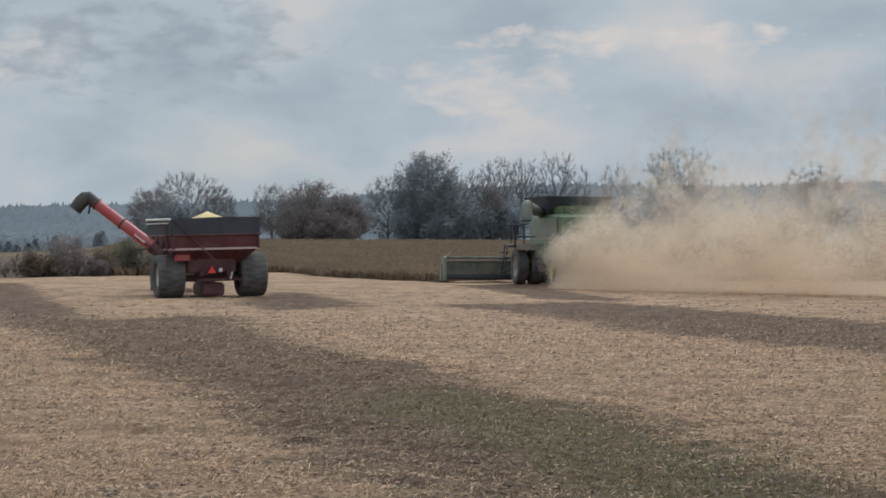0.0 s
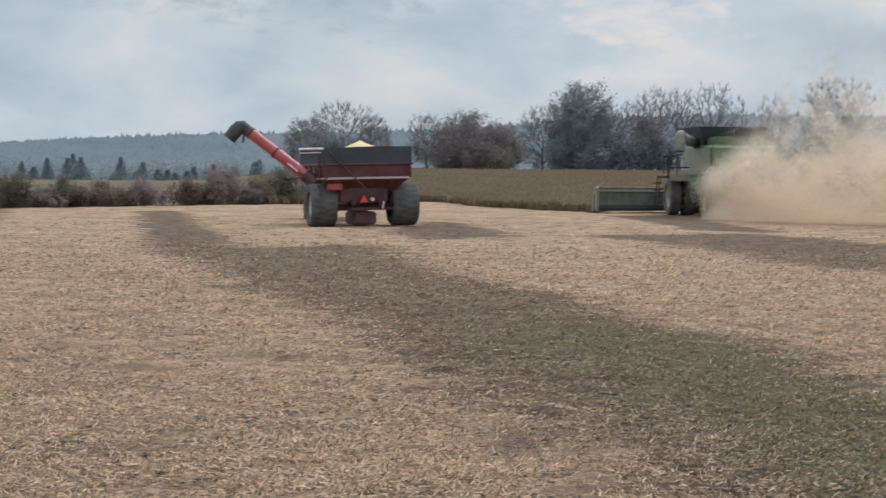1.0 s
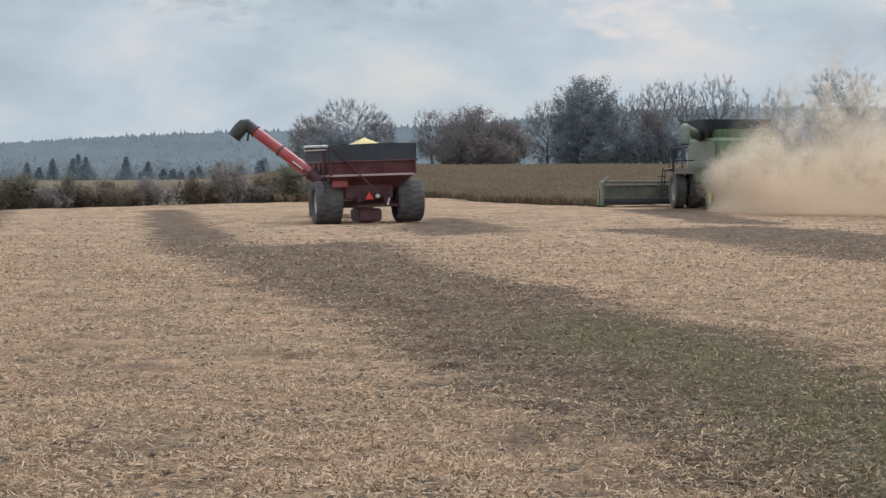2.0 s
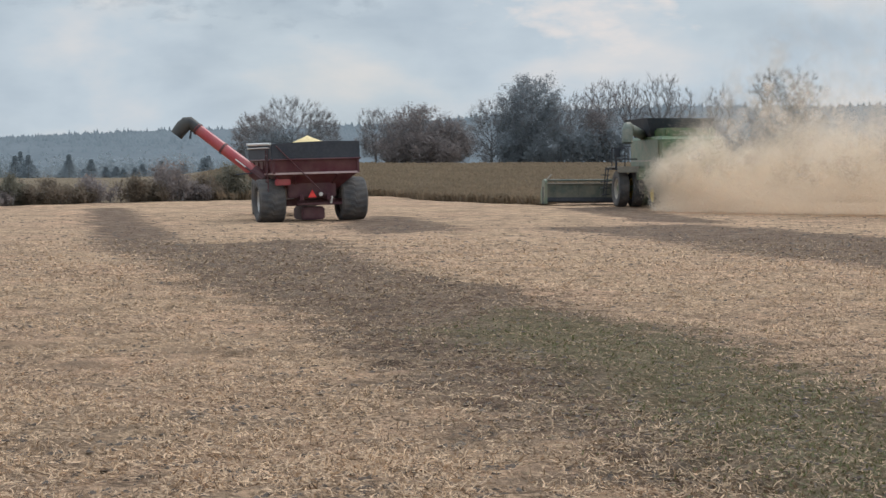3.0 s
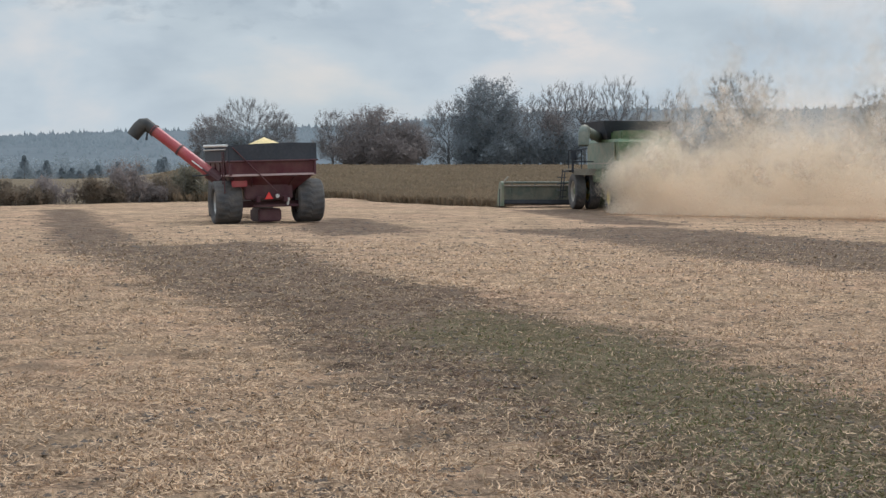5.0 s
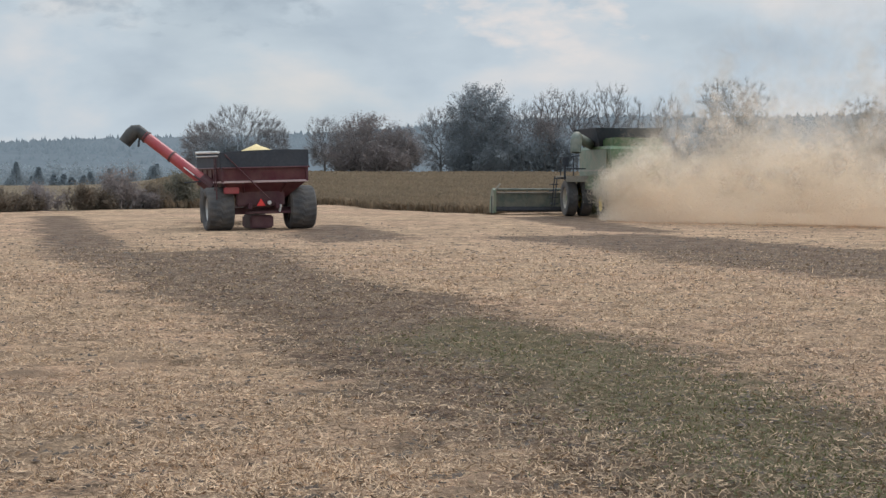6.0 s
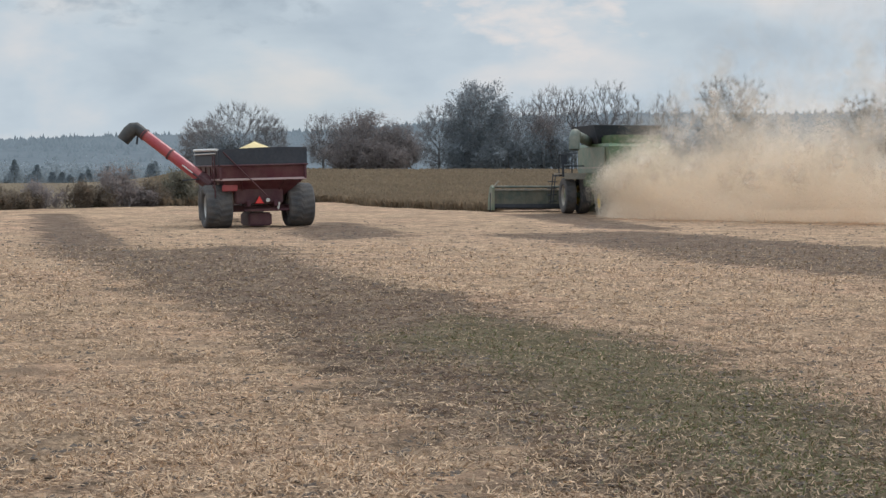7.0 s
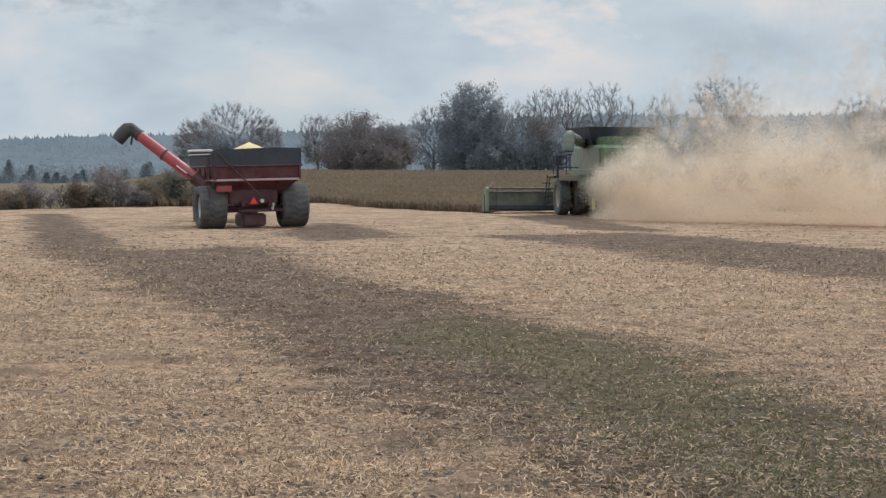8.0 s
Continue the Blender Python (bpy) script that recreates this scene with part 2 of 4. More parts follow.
def lathe(bm, profile, n=32):
    """Turns a profile of (along x, radius) about the x axis."""
    rings = [[bm.verts.new((x, r * math.cos(2 * math.pi * i / n), r * math.sin(2 * math.pi * i / n))) for i in range(n)] for x, r in profile]
    for a, b in zip(rings, rings[1:]):
        for i in range(n):
            bm.faces.new((a[i], a[(i + 1) % n], b[(i + 1) % n], b[i]))
    return bm


def loft(bm, sections, close_top=False, close_bottom=True):
    """Rectangular sections (z, half width, y0, y1) joined from the first to the last."""
    rings = []
    for z, w, y0, y1 in sections:
        rings.append([bm.verts.new(p) for p in ((-w, y0, z), (w, y0, z), (w, y1, z), (-w, y1, z))])
    for a, b in zip(rings, rings[1:]):
        for i in range(4):
            bm.faces.new((a[i], a[(i + 1) % 4], b[(i + 1) % 4], b[i]))
    if close_bottom:
        bm.faces.new(rings[0][::-1])
    if close_top:
        bm.faces.new(rings[-1])
    return bm


def wheel(parent, x, y, dia, width, rim_mat, rim_label, lugs=22):
    """A lugged farm tyre with its rim as a part of it."""
    r = dia / 2
    bm = bmesh.new()
    w = width / 2
    profile = [(-0.72, 0.56, 0), (-0.92, 0.62, 0), (-1.0, 0.78, 0), (-0.97, 0.88, -1), (-0.86, 0.945, -1), (-0.45, 0.96, -1), (-0.06, 0.962, -1), (0.06, 0.962, 1), (0.45, 0.96, 1), (0.86, 0.945, 1), (0.97, 0.88, 1), (1.0, 0.78, 0), (0.92, 0.62, 0), (0.72, 0.56, 0)]
    n = lugs * 4
    rings = []
    for u, q, side in profile:
        ring = []
        for i in range(n):
            high = side and ((i + (2 if side > 0 else 0)) % 4 < 2)
            a = 2 * math.pi * (i - abs(u) * 1.6 * bool(side)) / n
            rr = r * (q + (0.014 if high else 0.0))
            ring.append(bm.verts.new((w * u, rr * math.cos(a), rr * math.sin(a))))
        rings.append(ring)
    for p, q in zip(rings, rings[1:]):
        for i in range(n):
            bm.faces.new((p[i], p[(i + 1) % n], q[(i + 1) % n], q[i]))
    tyre = part("tyre", bm, RUBBER, parent, smooth=False)
    tyre.location = (x, y, r - 0.02)
    bm = bmesh.new()
    s = -1 if x < 0 else 1
    lathe(bm, [(s * w * 0.74, r * 0.57), (s * w * 0.66, r * 0.52), (s * w * 0.35, r * 0.47), (s * w * 0.30, r * 0.20), (s * w * 0.52, r * 0.16), (s * w * 0.52, 0.001)], 32)
    lathe(bm, [(-s * w * 0.74, r * 0.57), (-s * w * 0.2, r * 0.48), (-s * w * 0.2, 0.001)], 32)
    for i in range(8):
        a = 2 * math.pi * i / 8
        tube(bm, (s * w * 0.30, r * 0.26 * math.cos(a), r * 0.26 * math.sin(a)), (s * w * 0.38, r * 0.26 * math.cos(a), r * 0.26 * math.sin(a)), 0.02, n=6)
    part("rim", bm, rim_mat, tyre, rim_label, smooth=False)
    return tyre


# ---- ground ----
def rise(y):
    """The field's height: level near the camera, then a gentle rise that ends under the far trees."""
    y = np.asarray(y, float)
    return 0.125 * (np.logaddexp(0, (y - 70) / 10) - np.logaddexp(0, (y - 430) / 10))


def ripple(x, y):
    return 0.03 * np.sin(x * 1.3 + 0.6 * np.sin(y * 0.7)) * np.sin(y * 0.9 + 0.8 * np.sin(x * 0.5)) + 0.012 * np.sin(x * 4.1 + y * 2.3) * np.sin(y * 3.7 - x * 1.9)


def valley(x, y):
    """1 where the land falls away beyond the hedgerow, 0 elsewhere."""
    x, y = np.asarray(x, float), np.asarray(y, float)
    a = np.clip((-x / np.maximum(y, 1) - 0.108) / 0.05, 0, 1) * np.clip((y - 116) / 40, 0, 1)
    return a * a * (3 - 2 * a)


def field(x, y):
    return rise(y) * (1 - 0.8 * valley(x, y)) + ripple(x, y) * np.clip(1.2 - np.asarray(y) / 400, 0, 1)


def outside(px, py, corners):
    """Signed distance to a closed outline, negative inside."""
    px, py = np.asarray(px, float), np.asarray(py, float)
    best, inside = np.full(px.shape, 1e9), np.zeros(px.shape, bool)
    for (ax, ay), (bx, by) in zip(corners, corners[1:] + corners[:1]):
        ex, ey = bx - ax, by - ay
        t = np.clip(((px - ax) * ex + (py - ay) * ey) / (ex * ex + ey * ey), 0, 1)
        best = np.minimum(best, np.hypot(px - ax - t * ex, py - ay - t * ey))
        cross = (ay > py) != (by > py)
        inside ^= cross & (px < ex * (py - ay) / (ey if ey else 1e-9) + ax)
    return np.where(inside, -best, best)


BAND_WIDE = [(-19.5, 100.1), (-17.2, 100.3), (-13.3, 81.3), (-10.3, 68.8), (-8.5, 58.9), (-6.8, 60.4), (-4.6, 62.5), (-3.6, 56.3), (-2.8, 49.8), (-1.5, 44.0), (-0.5, 39.3), (0.5, 37.4), (1.3, 32.4), (2.0, 28.6), (2.8, 26.4), (3.3, 24.6), (3.6, 21.6), (4.0, 18.6), (4.3, 17.1), (4.6, 9.0), (1.4, 9.0), (1.1, 12.6), (1.0, 13.4), (0.6, 14.5), (0.0, 16.8), (-0.6, 19.0), (-1.6, 23.2), (-2.3, 27.5), (-3.6, 32.2), (-5.5, 37.9), (-8.5, 50.8), (-10.2, 54.3)]
BAND_FAR = [(0.6, 72.4), (3.0, 73.5), (6.4, 77.1), (8.4, 76.3), (10.1, 73.0), (12.0, 66.9), (13.4, 62.9), (15.3, 55.3), (10.5, 37.9), (9.3, 43.6), (7.9, 47.6), (6.4, 51.1), (6.0, 57.0), (4.9, 64.0), (2.9, 71.1)]
PATCH_CART = [(-5.3, 83.4), (-4.0, 89.5), (-2.7, 85.7), (-0.9, 75.4), (-0.6, 71.2), (-3.4, 67.7), (-4.9, 73.4)]
PATCH_COMBINE = [(3.5, 100.1), (7.4, 103.0), (8.6, 89.3), (9.9, 79.5), (6.6, 79.8), (5.6, 88.7)]
PATCH_EDGE = [(-26.2, 101), (-22.7, 86), (-19.8, 73.5), (-25.4, 71), (-36, 98)]
GREEN_PATCH = [(0.4, 30.5), (2.6, 26.6), (3.9, 19.5), (3.3, 11.5), (2.0, 12.5), (1.1, 20.5), (-0.6, 26.0)]


def bare(x, y):
    d = outside(x, y, BAND_WIDE)
    for other in (BAND_FAR, PATCH_CART, PATCH_COMBINE, PATCH_EDGE):
        d = np.minimum(d, outside(x, y, other))
    return d


def verge(x, y):
    """Beyond the cut field's far edge: positive."""
    return np.asarray(y) - (103.5 + 1.2 * np.clip(np.asarray(x) + 24.4, -40, 22.0))


gx = np.concatenate([-np.geomspace(3200, 31, 22), np.arange(-30, -8, 0.5), np.arange(-8, 8, 0.2), np.arange(8, 30.1, 0.5), np.geomspace(31, 3200, 22)])
gy = np.concatenate([-np.geomspace(900, 5, 10), np.arange(-3, 10, 2.0), np.arange(10.5, 45, 0.2), np.arange(45, 140, 0.5), np.geomspace(141, 4600, 60)])
GX, GY = np.meshgrid(gx, gy)
nx, ny = len(gx), len(gy)
GZ = field(GX, GY)
near = (GY > 10) & (GY < 45) & (np.abs(GX) < 9)
GZ = GZ + near * np.random.default_rng(5).normal(0, 0.020, GZ.shape)
idx = np.arange(nx * ny).reshape(ny, nx)
quads = np.stack([idx[:-1, :-1], idx[:-1, 1:], idx[1:, 1:], idx[1:, :-1]], -1).reshape(-1, 4)

GROUND = bpy.data.materials.new("stubble_field")
GROUND.use_nodes = True
gn, gl = GROUND.node_tree.nodes, GROUND.node_tree.links
gn.clear()
g_out, g_bsdf = gn.new("ShaderNodeOutputMaterial"), gn.new("ShaderNodeBsdfPrincipled")
g_bsdf.inputs["Roughness"].default_value = 0.95
g_bsdf.inputs["Specular IOR Level"].default_value = 0.15
g_co = gn.new("ShaderNodeTexCoord")


def g_noise(scale, detail=5.0, rough=0.55, squash=None):
    t = gn.new("ShaderNodeTexNoise")
    t.inputs["Scale"].default_value, t.inputs["Detail"].default_value, t.inputs["Roughness"].default_value = scale, detail, rough
    if squash:
        mp = gn.new("ShaderNodeMapping")
        mp.inputs["Scale"].default_value = squash
        gl.new(g_co.outputs["Object"], mp.inputs["Vector"])
        gl.new(mp.outputs[0], t.inputs["Vector"])
    else:
        gl.new(g_co.outputs["Object"], t.inputs["Vector"])
    return t.outputs["Fac"]


def g_range(value, a, b, c=0.0, d=1.0):
    r = gn.new("ShaderNodeMapRange")
    for k, v in zip(("From Min", "From Max", "To Min", "To Max"), (a, b, c, d)):
        r.inputs[k].default_value = v
    gl.new(value, r.inputs["Value"])
    return r.outputs[0]


def g_mix(fac, a, b):
    m = gn.new("ShaderNodeMix")
    m.data_type = "RGBA"
    gl.new(fac, m.inputs["Factor"])
    for key, v in (("A", a), ("B", b)):
        if isinstance(v, tuple):
            m.inputs[key].default_value = (*v, 1)
        else:
            gl.new(v, m.inputs[key])
    return m.outputs["Result"]


def g_math(op, a, b):
    m = gn.new("ShaderNodeMath")
    m.operation = op
    for i, v in enumerate((a, b)):
        if isinstance(v, float):
            m.inputs[i].default_value = v
        else:
            gl.new(v, m.inputs[i])
    return m.outputs[0]


def g_attribute(name):
    a = gn.new("ShaderNodeAttribute")
    a.attribute_name = name
    return a.outputs["Fac"]


litter = g_mix(g_range(g_noise(16, 8, 0.75), 0.41, 0.57), (0.112, 0.070, 0.043), (0.80, 0.545, 0.36))
litter = g_mix(g_range(g_noise(0.45, 5), 0.40, 0.62, 0.0, 0.5), litter, (0.66, 0.40, 0.265))
litter = g_mix(g_range(g_noise(0.16, 4), 0.40, 0.66, 0.0, 0.55), litter, (0.62, 0.43, 0.27))
litter = g_mix(g_range(g_noise(0.8, 6, 0.6, (0.5, 1, 1)), 0.49, 0.62, 0.0, 0.6), litter, (0.28, 0.19, 0.125))
litter = g_mix(g_range(g_noise(2.1, 6), 0.44, 0.68, 0.0, 0.7), litter, (0.23, 0.165, 0.115))
litter = g_mix(g_range(g_noise(3.4, 8, 0.72, (0.55, 1, 1)), 0.54, 0.63, 0.0, 0.75), litter, (0.135, 0.092, 0.060))
soil = g_mix(g_range(g_noise(9, 8, 0.7), 0.35, 0.65), (0.078, 0.050, 0.036), (0.270, 0.179, 0.125))
soil = g_mix(g_range(g_noise(1.4, 6), 0.46, 0.66, 0.0, 0.7), soil, (0.275, 0.205, 0.150))
soil = g_mix(g_range(g_noise(3.1, 8, 0.72, (0.55, 1, 1)), 0.53, 0.62, 0.0, 0.7), soil, (0.070, 0.050, 0.037))
green_soil = g_mix(g_range(g_noise(5, 6), 0.35, 0.65), (0.085, 0.092, 0.036), (0.205, 0.185, 0.088))
soil = g_mix(g_range(g_math("ADD", g_attribute("green"), g_math("MULTIPLY", g_noise(0.9, 5), 2.4)), 0.6, 1.6, 0.42, 0.0), soil, green_soil)
ragged = g_math("ADD", g_attribute("bare"), g_math("MULTIPLY", g_math("SUBTRACT", g_noise(0.9, 8, 0.72), 0.5), 4.6))
surface = g_mix(g_range(ragged, -0.45, 0.45), soil, litter)
grass = g_mix(g_range(g_noise(0.35, 7, 0.6, (1, 0.35, 1)), 0.35, 0.65), (0.115, 0.088, 0.058), (0.205, 0.155, 0.100))
surface = g_mix(g_range(g_attribute("verge"), 0.5, 1.6), surface, grass)
gl.new(surface, g_bsdf.inputs["Base Color"])
g_bump = gn.new("ShaderNodeBump")
g_bump.inputs["Strength"].default_value, g_bump.inputs["Distance"].default_value = 1.0, 0.10
gl.new(g_noise(14, 8, 0.75), g_bump.inputs["Height"])
gl.new(g_bump.outputs[0], g_bsdf.inputs["Normal"])
gl.new(g_bsdf.outputs[0], g_out.inputs["Surface"])

ground = sheet("ground", np.stack([GX, GY, GZ], -1).reshape(-1, 3), quads, GROUND)
tagged(ground, "cut bean field of tan stubble with dark bare strips", "field", kind="structure")
for key, values in (("bare", bare(GX, GY)), ("verge", verge(GX, GY)), ("green", outside(GX, GY, GREEN_PATCH))):
    at = ground.data.attributes.new(key, "FLOAT", "POINT")
    at.data.foreach_set("value", np.clip(values, -20, 20).ravel().astype(np.float32))


# ---- far hills: a backdrop beyond the place ----
def ridge_height(x):
    return 66 + 0.028 * x + 7 * np.sin(x / 310 + 0.5) + 3 * np.sin(x / 95)


hx = np.linspace(-2600, 2600, 261)
hy = np.linspace(1200, 2700, 16)
HX, HY = np.meshgrid(hx, hy)
s = np.clip((HY - 1200) / 1350, 0, 1)
HZ = -1.5 + (ridge_height(HX) + 1.5) * (3 * s * s - 2 * s ** 3) + 3 * np.sin(HX / 70 + HY / 130) * s
hidx = np.arange(HX.size).reshape(HX.shape)
hquads = np.stack([hidx[:-1, :-1], hidx[:-1, 1:], hidx[1:, 1:], hidx[1:, :-1]], -1).reshape(-1, 4)
hill = sheet("backdrop_hill", np.stack([HX, HY, HZ], -1).reshape(-1, 3), hquads, HAZED_HILL)
tagged(hill, "wooded hill along the horizon, coloured blue-grey for haze", "hill", kind="structure")
rng = np.random.default_rng(11)


def cones(px, py, pz, height, width, n=6):
    """Vertices and triangles of many slim cones at once."""
    k = len(px)
    a = np.arange(n) * 2 * np.pi / n
    base = np.stack([px[:, None] + width[:, None] * np.cos(a), py[:, None] + width[:, None] * np.sin(a), np.repeat((pz - 1.6 * height)[:, None], n, 1)], -1)
    top = np.stack([px, py, pz + height], -1)[:, None]
    verts = np.concatenate([base, top], 1).reshape(-1, 3)
    off = (np.arange(k) * (n + 1))[:, None, None]
    tri = np.stack([np.arange(n), (np.arange(n) + 1) % n, np.full(n, n)], -1)[None]
    return verts, (off + tri).reshape(-1, 3)


k = 11000
cx, cs = rng.uniform(-1500, 1500, k), rng.uniform(0.03, 1.0, k) ** 0.5
cz = -1.5 + (ridge_height(cx) + 1.5) * (3 * cs ** 2 - 2 * cs ** 3)
V, F = cones(cx, 1200 + 1350 * cs, cz, rng.uniform(2, 5, k) + (cs > 0.93) * rng.uniform(0, 5, k), rng.uniform(4, 8.5, k))
tagged(sheet("hazed_conifers", V, F, HAZED_HILL_TREES), "conifer wood on the far hill, coloured blue-grey for haze", "forest", kind="stuff")


# ---- trees ----
def dome(r, height, width, clear, count, flat=1.0):
    """Places spread through a rounded crown above a clear height, thicker towards its outside."""
    d = r.normal(0, 1, (count, 3))
    d /= np.sum(np.abs(d) ** 2.7, axis=1, keepdims=True) ** (1 / 2.7)
    d *= (r.uniform(0.12, 1, count) ** 0.45)[:, None]
    side = np.arctan2(d[:, 1], d[:, 0])
    lobes = 1 + 0.10 * np.sin(3 * side + r.uniform(0, 6)) + 0.09 * np.sin(5 * side + 4 * d[:, 2] + r.uniform(0, 6))
    low = height * clear
    z = low + (height - low) * (0.38 + np.where(d[:, 2] > 0, 0.62, 0.38 * flat) * d[:, 2] * (0.94 + 0.5 * (lobes - 1)))
    return np.stack([d[:, 0] * width / 2 * lobes, d[:, 1] * width / 2 * lobes, z], -1)


def grow(r, height, places, fork, lean):
    """Limbs that reach from a trunk to every place by short ways: rows of start, end and both radii."""
    trunk = [np.array((lean * f * f, 0.0, -0.2 + fork * height * f)) for f in (0.0, 0.35, 0.7, 1.0)]
    nodes, parent, way = list(trunk), [-1, 0, 1, 2], [0.0, 0.0, 0.5, 1.0]
    order = np.argsort(np.linalg.norm(places - trunk[-1], axis=1))
    ends = []
    for p in places[order]:
        at = np.array(nodes)
        gap = at - p
        far = np.linalg.norm(gap, axis=1)
        cost = far + 0.62 * np.array(way) + 0.5 * np.maximum(gap[:, 2], 0)
        k = int(np.argmin(cost))
        mid = nodes[k] * 0.5 + p * 0.5 + r.normal(0, 0.055, 3) * far[k] + np.array((0, 0, 0.04 * far[k]))
        nodes += [mid, p]
        parent += [k, len(nodes) - 2]
        way += [way[k] + far[k] / 2, way[k] + far[k]]
        ends.append(len(nodes) - 1)
    load = np.zeros(len(nodes))
    load[ends] = 1
    for i in range(len(nodes) - 1, 0, -1):
        load[parent[i]] += load[i]
    rad = height * 0.020 * (load / load[0]) ** 0.46
    rows = [(nodes[parent[i]], nodes[i], max(min(rad[parent[i]], rad[i] * 1.5), rad[i]), rad[i]) for i in range(1, len(nodes))]
    return rows, np.array([nodes[i] for i in ends])


def limbs_mesh(rows, thin):
    verts, faces = [], []
    for p, q, ra, rb in rows:
        p, q = Vector(p), Vector(q)
        n = 6 if ra > 0.12 else 3
        turn = (q - p).to_track_quat("Z", "Y").to_matrix()
        s0 = len(verts)
        for c, rr in ((p, ra), (q, rb)):
            rr = max(rr, thin)
            for i in range(n):
                verts.append(c + turn @ Vector((rr * math.cos(2 * math.pi * i / n), rr * math.sin(2 * math.pi * i / n), 0)))
        for i in range(n):
            faces.append((s0 + i, s0 + (i + 1) % n, s0 + n + (i + 1) % n, s0 + n + i))
    return verts, faces


def twigs(r, places, heart, each, length, thick):
    """Fine twigs that fan outwards from the limbs' ends: slim triangles."""
    c = np.repeat(places, each, 0)
    n = len(c)
    out = c - heart
    out /= np.linalg.norm(out, axis=1, keepdims=True) + 1e-6
    d = out * 0.8 + r.normal(0, 0.42, (n, 3)) + np.array((0, 0, 0.3))
    d *= (length * r.uniform(0.4, 1.3, n) / np.linalg.norm(d, axis=1))[:, None]
    c = c + r.normal(0, 0.12, (n, 3)) - d * 0.15
    b = r.normal(0, 1, (n, 3))
    b *= thick / np.linalg.norm(b, axis=1, keepdims=True)
    V = np.stack([c - b, c + b, c + d], 1).reshape(-1, 3)
    return V, np.arange(n * 3).reshape(-1, 3)


def flecks(r, centres, count, size, spread, slim=0.6):
    """Small triangles scattered round the centres: leaves and fine twigs."""
    c = np.asarray(centres)[r.integers(0, len(centres), count)] + r.normal(0, spread, (count, 3))
    a, b = r.normal(0, 1, (count, 3)), r.normal(0, 1, (count, 3))
    s = (size * r.uniform(0.5, 1.3, count))[:, None]
    a, b = s * a / np.linalg.norm(a, axis=1, keepdims=True), slim * s * b / np.linalg.norm(b, axis=1, keepdims=True)
    verts = np.stack([c, c + a, c + a * 0.5 + b], 1).reshape(-1, 3)
    return verts, np.arange(count * 3).reshape(-1, 3)


def mass(r, centres, count, size, spread, slim, core):
    """Outer flecks, and larger ones nearer the middle that close the crown."""
    V, F = flecks(r, centres, count, size, spread, slim)
    c = np.asarray(centres, float)
    mid = np.median(c, axis=0)
    n = int(count * core)
    V2, F2 = flecks(r, mid + (c - mid) * 0.86, n, size * 3.2, spread * 0.55, 0.7)
    return np.concatenate([V, V2]), np.concatenate([F, F2 + len(V)])


def tree(seed, x, y, height, width, label, leaf=None, clear=0.15, ends=330, leafy=1.0, per_clump=34, clump=0.42, size=0.26, fork=0.30, flat=1.0, twig=1.0):
    """A broad-leaved tree: trunk and limbs, fine twigs, and leaf clumps on a share of the limbs' ends, thickest at the heart."""
    r = np.random.default_rng(seed)
    ends = int(ends * 1.8)
    places = dome(r, height * 0.97, width * 0.94, clear, ends, flat)
    lean = r.normal(0, 0.25)
    rows, tips = grow(r, height, places, fork, lean)
    ob = thing("tree", label, "tree", pose(x, y, float(rise(y)), 0, 0, r.uniform(0, 20)), "field-edge trees")
    V, F = limbs_mesh(rows, 0.018)
    me = bpy.data.meshes.new("trunk")
    me.from_pydata([tuple(v) for v in V], [], F)
    me.materials.append(BARK)
    new("trunk", me).parent = ob
    heart = np.array((lean, 0, height * 0.42))
    V, F = twigs(r, tips, heart, int(18 * twig), 1.3, 0.015)
    sheet("twig", V, F, TWIG).parent = ob
    if leaf:
        away = np.linalg.norm((tips - heart) / np.array((width / 2, width / 2, height * 0.55)), axis=1)
        kept = tips[r.uniform(0, 1, len(tips)) < leafy * (1.25 - 0.45 * away)]
        V, F = mass(r, kept, int(len(kept) * per_clump * 0.9), size, clump, 0.7, 0.05 if leafy > 0.9 else 0.0)
        sheet("crown", V, F, leaf).parent = ob
    return ob


def shrub(seed, x, y, height, width, leaf, leaves, label, size=0.14, group="hedgerow shrubs", name="shrub", category="shrub", depth=None):
    """A many-stemmed bush with an uneven leafy outline."""
    r = np.random.default_rng(seed)
    depth = depth or width
    ob = thing(name, label, category, pose(x, y, float(rise(y))), group)
    bm = bmesh.new()
    heads = []
    for i in range(int(10 + width * 2)):
        a, u = r.uniform(0, 2 * math.pi), r.uniform(0, 1) ** 0.5
        bx, by = u * math.cos(a) * width * 0.42, u * math.sin(a) * depth * 0.42
        h = height * (1 - 0.45 * u * u) * r.uniform(0.62, 1.0)
        tip = Vector((bx * 1.12 + r.normal(0, 0.1), by * 1.12, h))
        tube(bm, (bx * 0.7, by * 0.7, -0.15), tip, 0.012 * height + 0.01, 0.012, n=4, caps=False)
        for j in range(9):
            f = 0.12 + 0.86 * j / 8
            heads.append((bx * (0.75 + 0.4 * f), by * (0.75 + 0.4 * f), h * f))
    part("stem", bm, BARK, ob)
    V, F = mass(r, heads, int(leaves * 1.35), size * 0.66, 0.10 * height + 0.05, 0.6, 0.10)
    V[:, 2] = np.maximum(V[:, 2], -0.05)
    sheet("foliage", V, F, leaf).parent = ob
    return ob


BARE_LABEL = "leafless grey-brown broad-leaved tree at the field's edge"
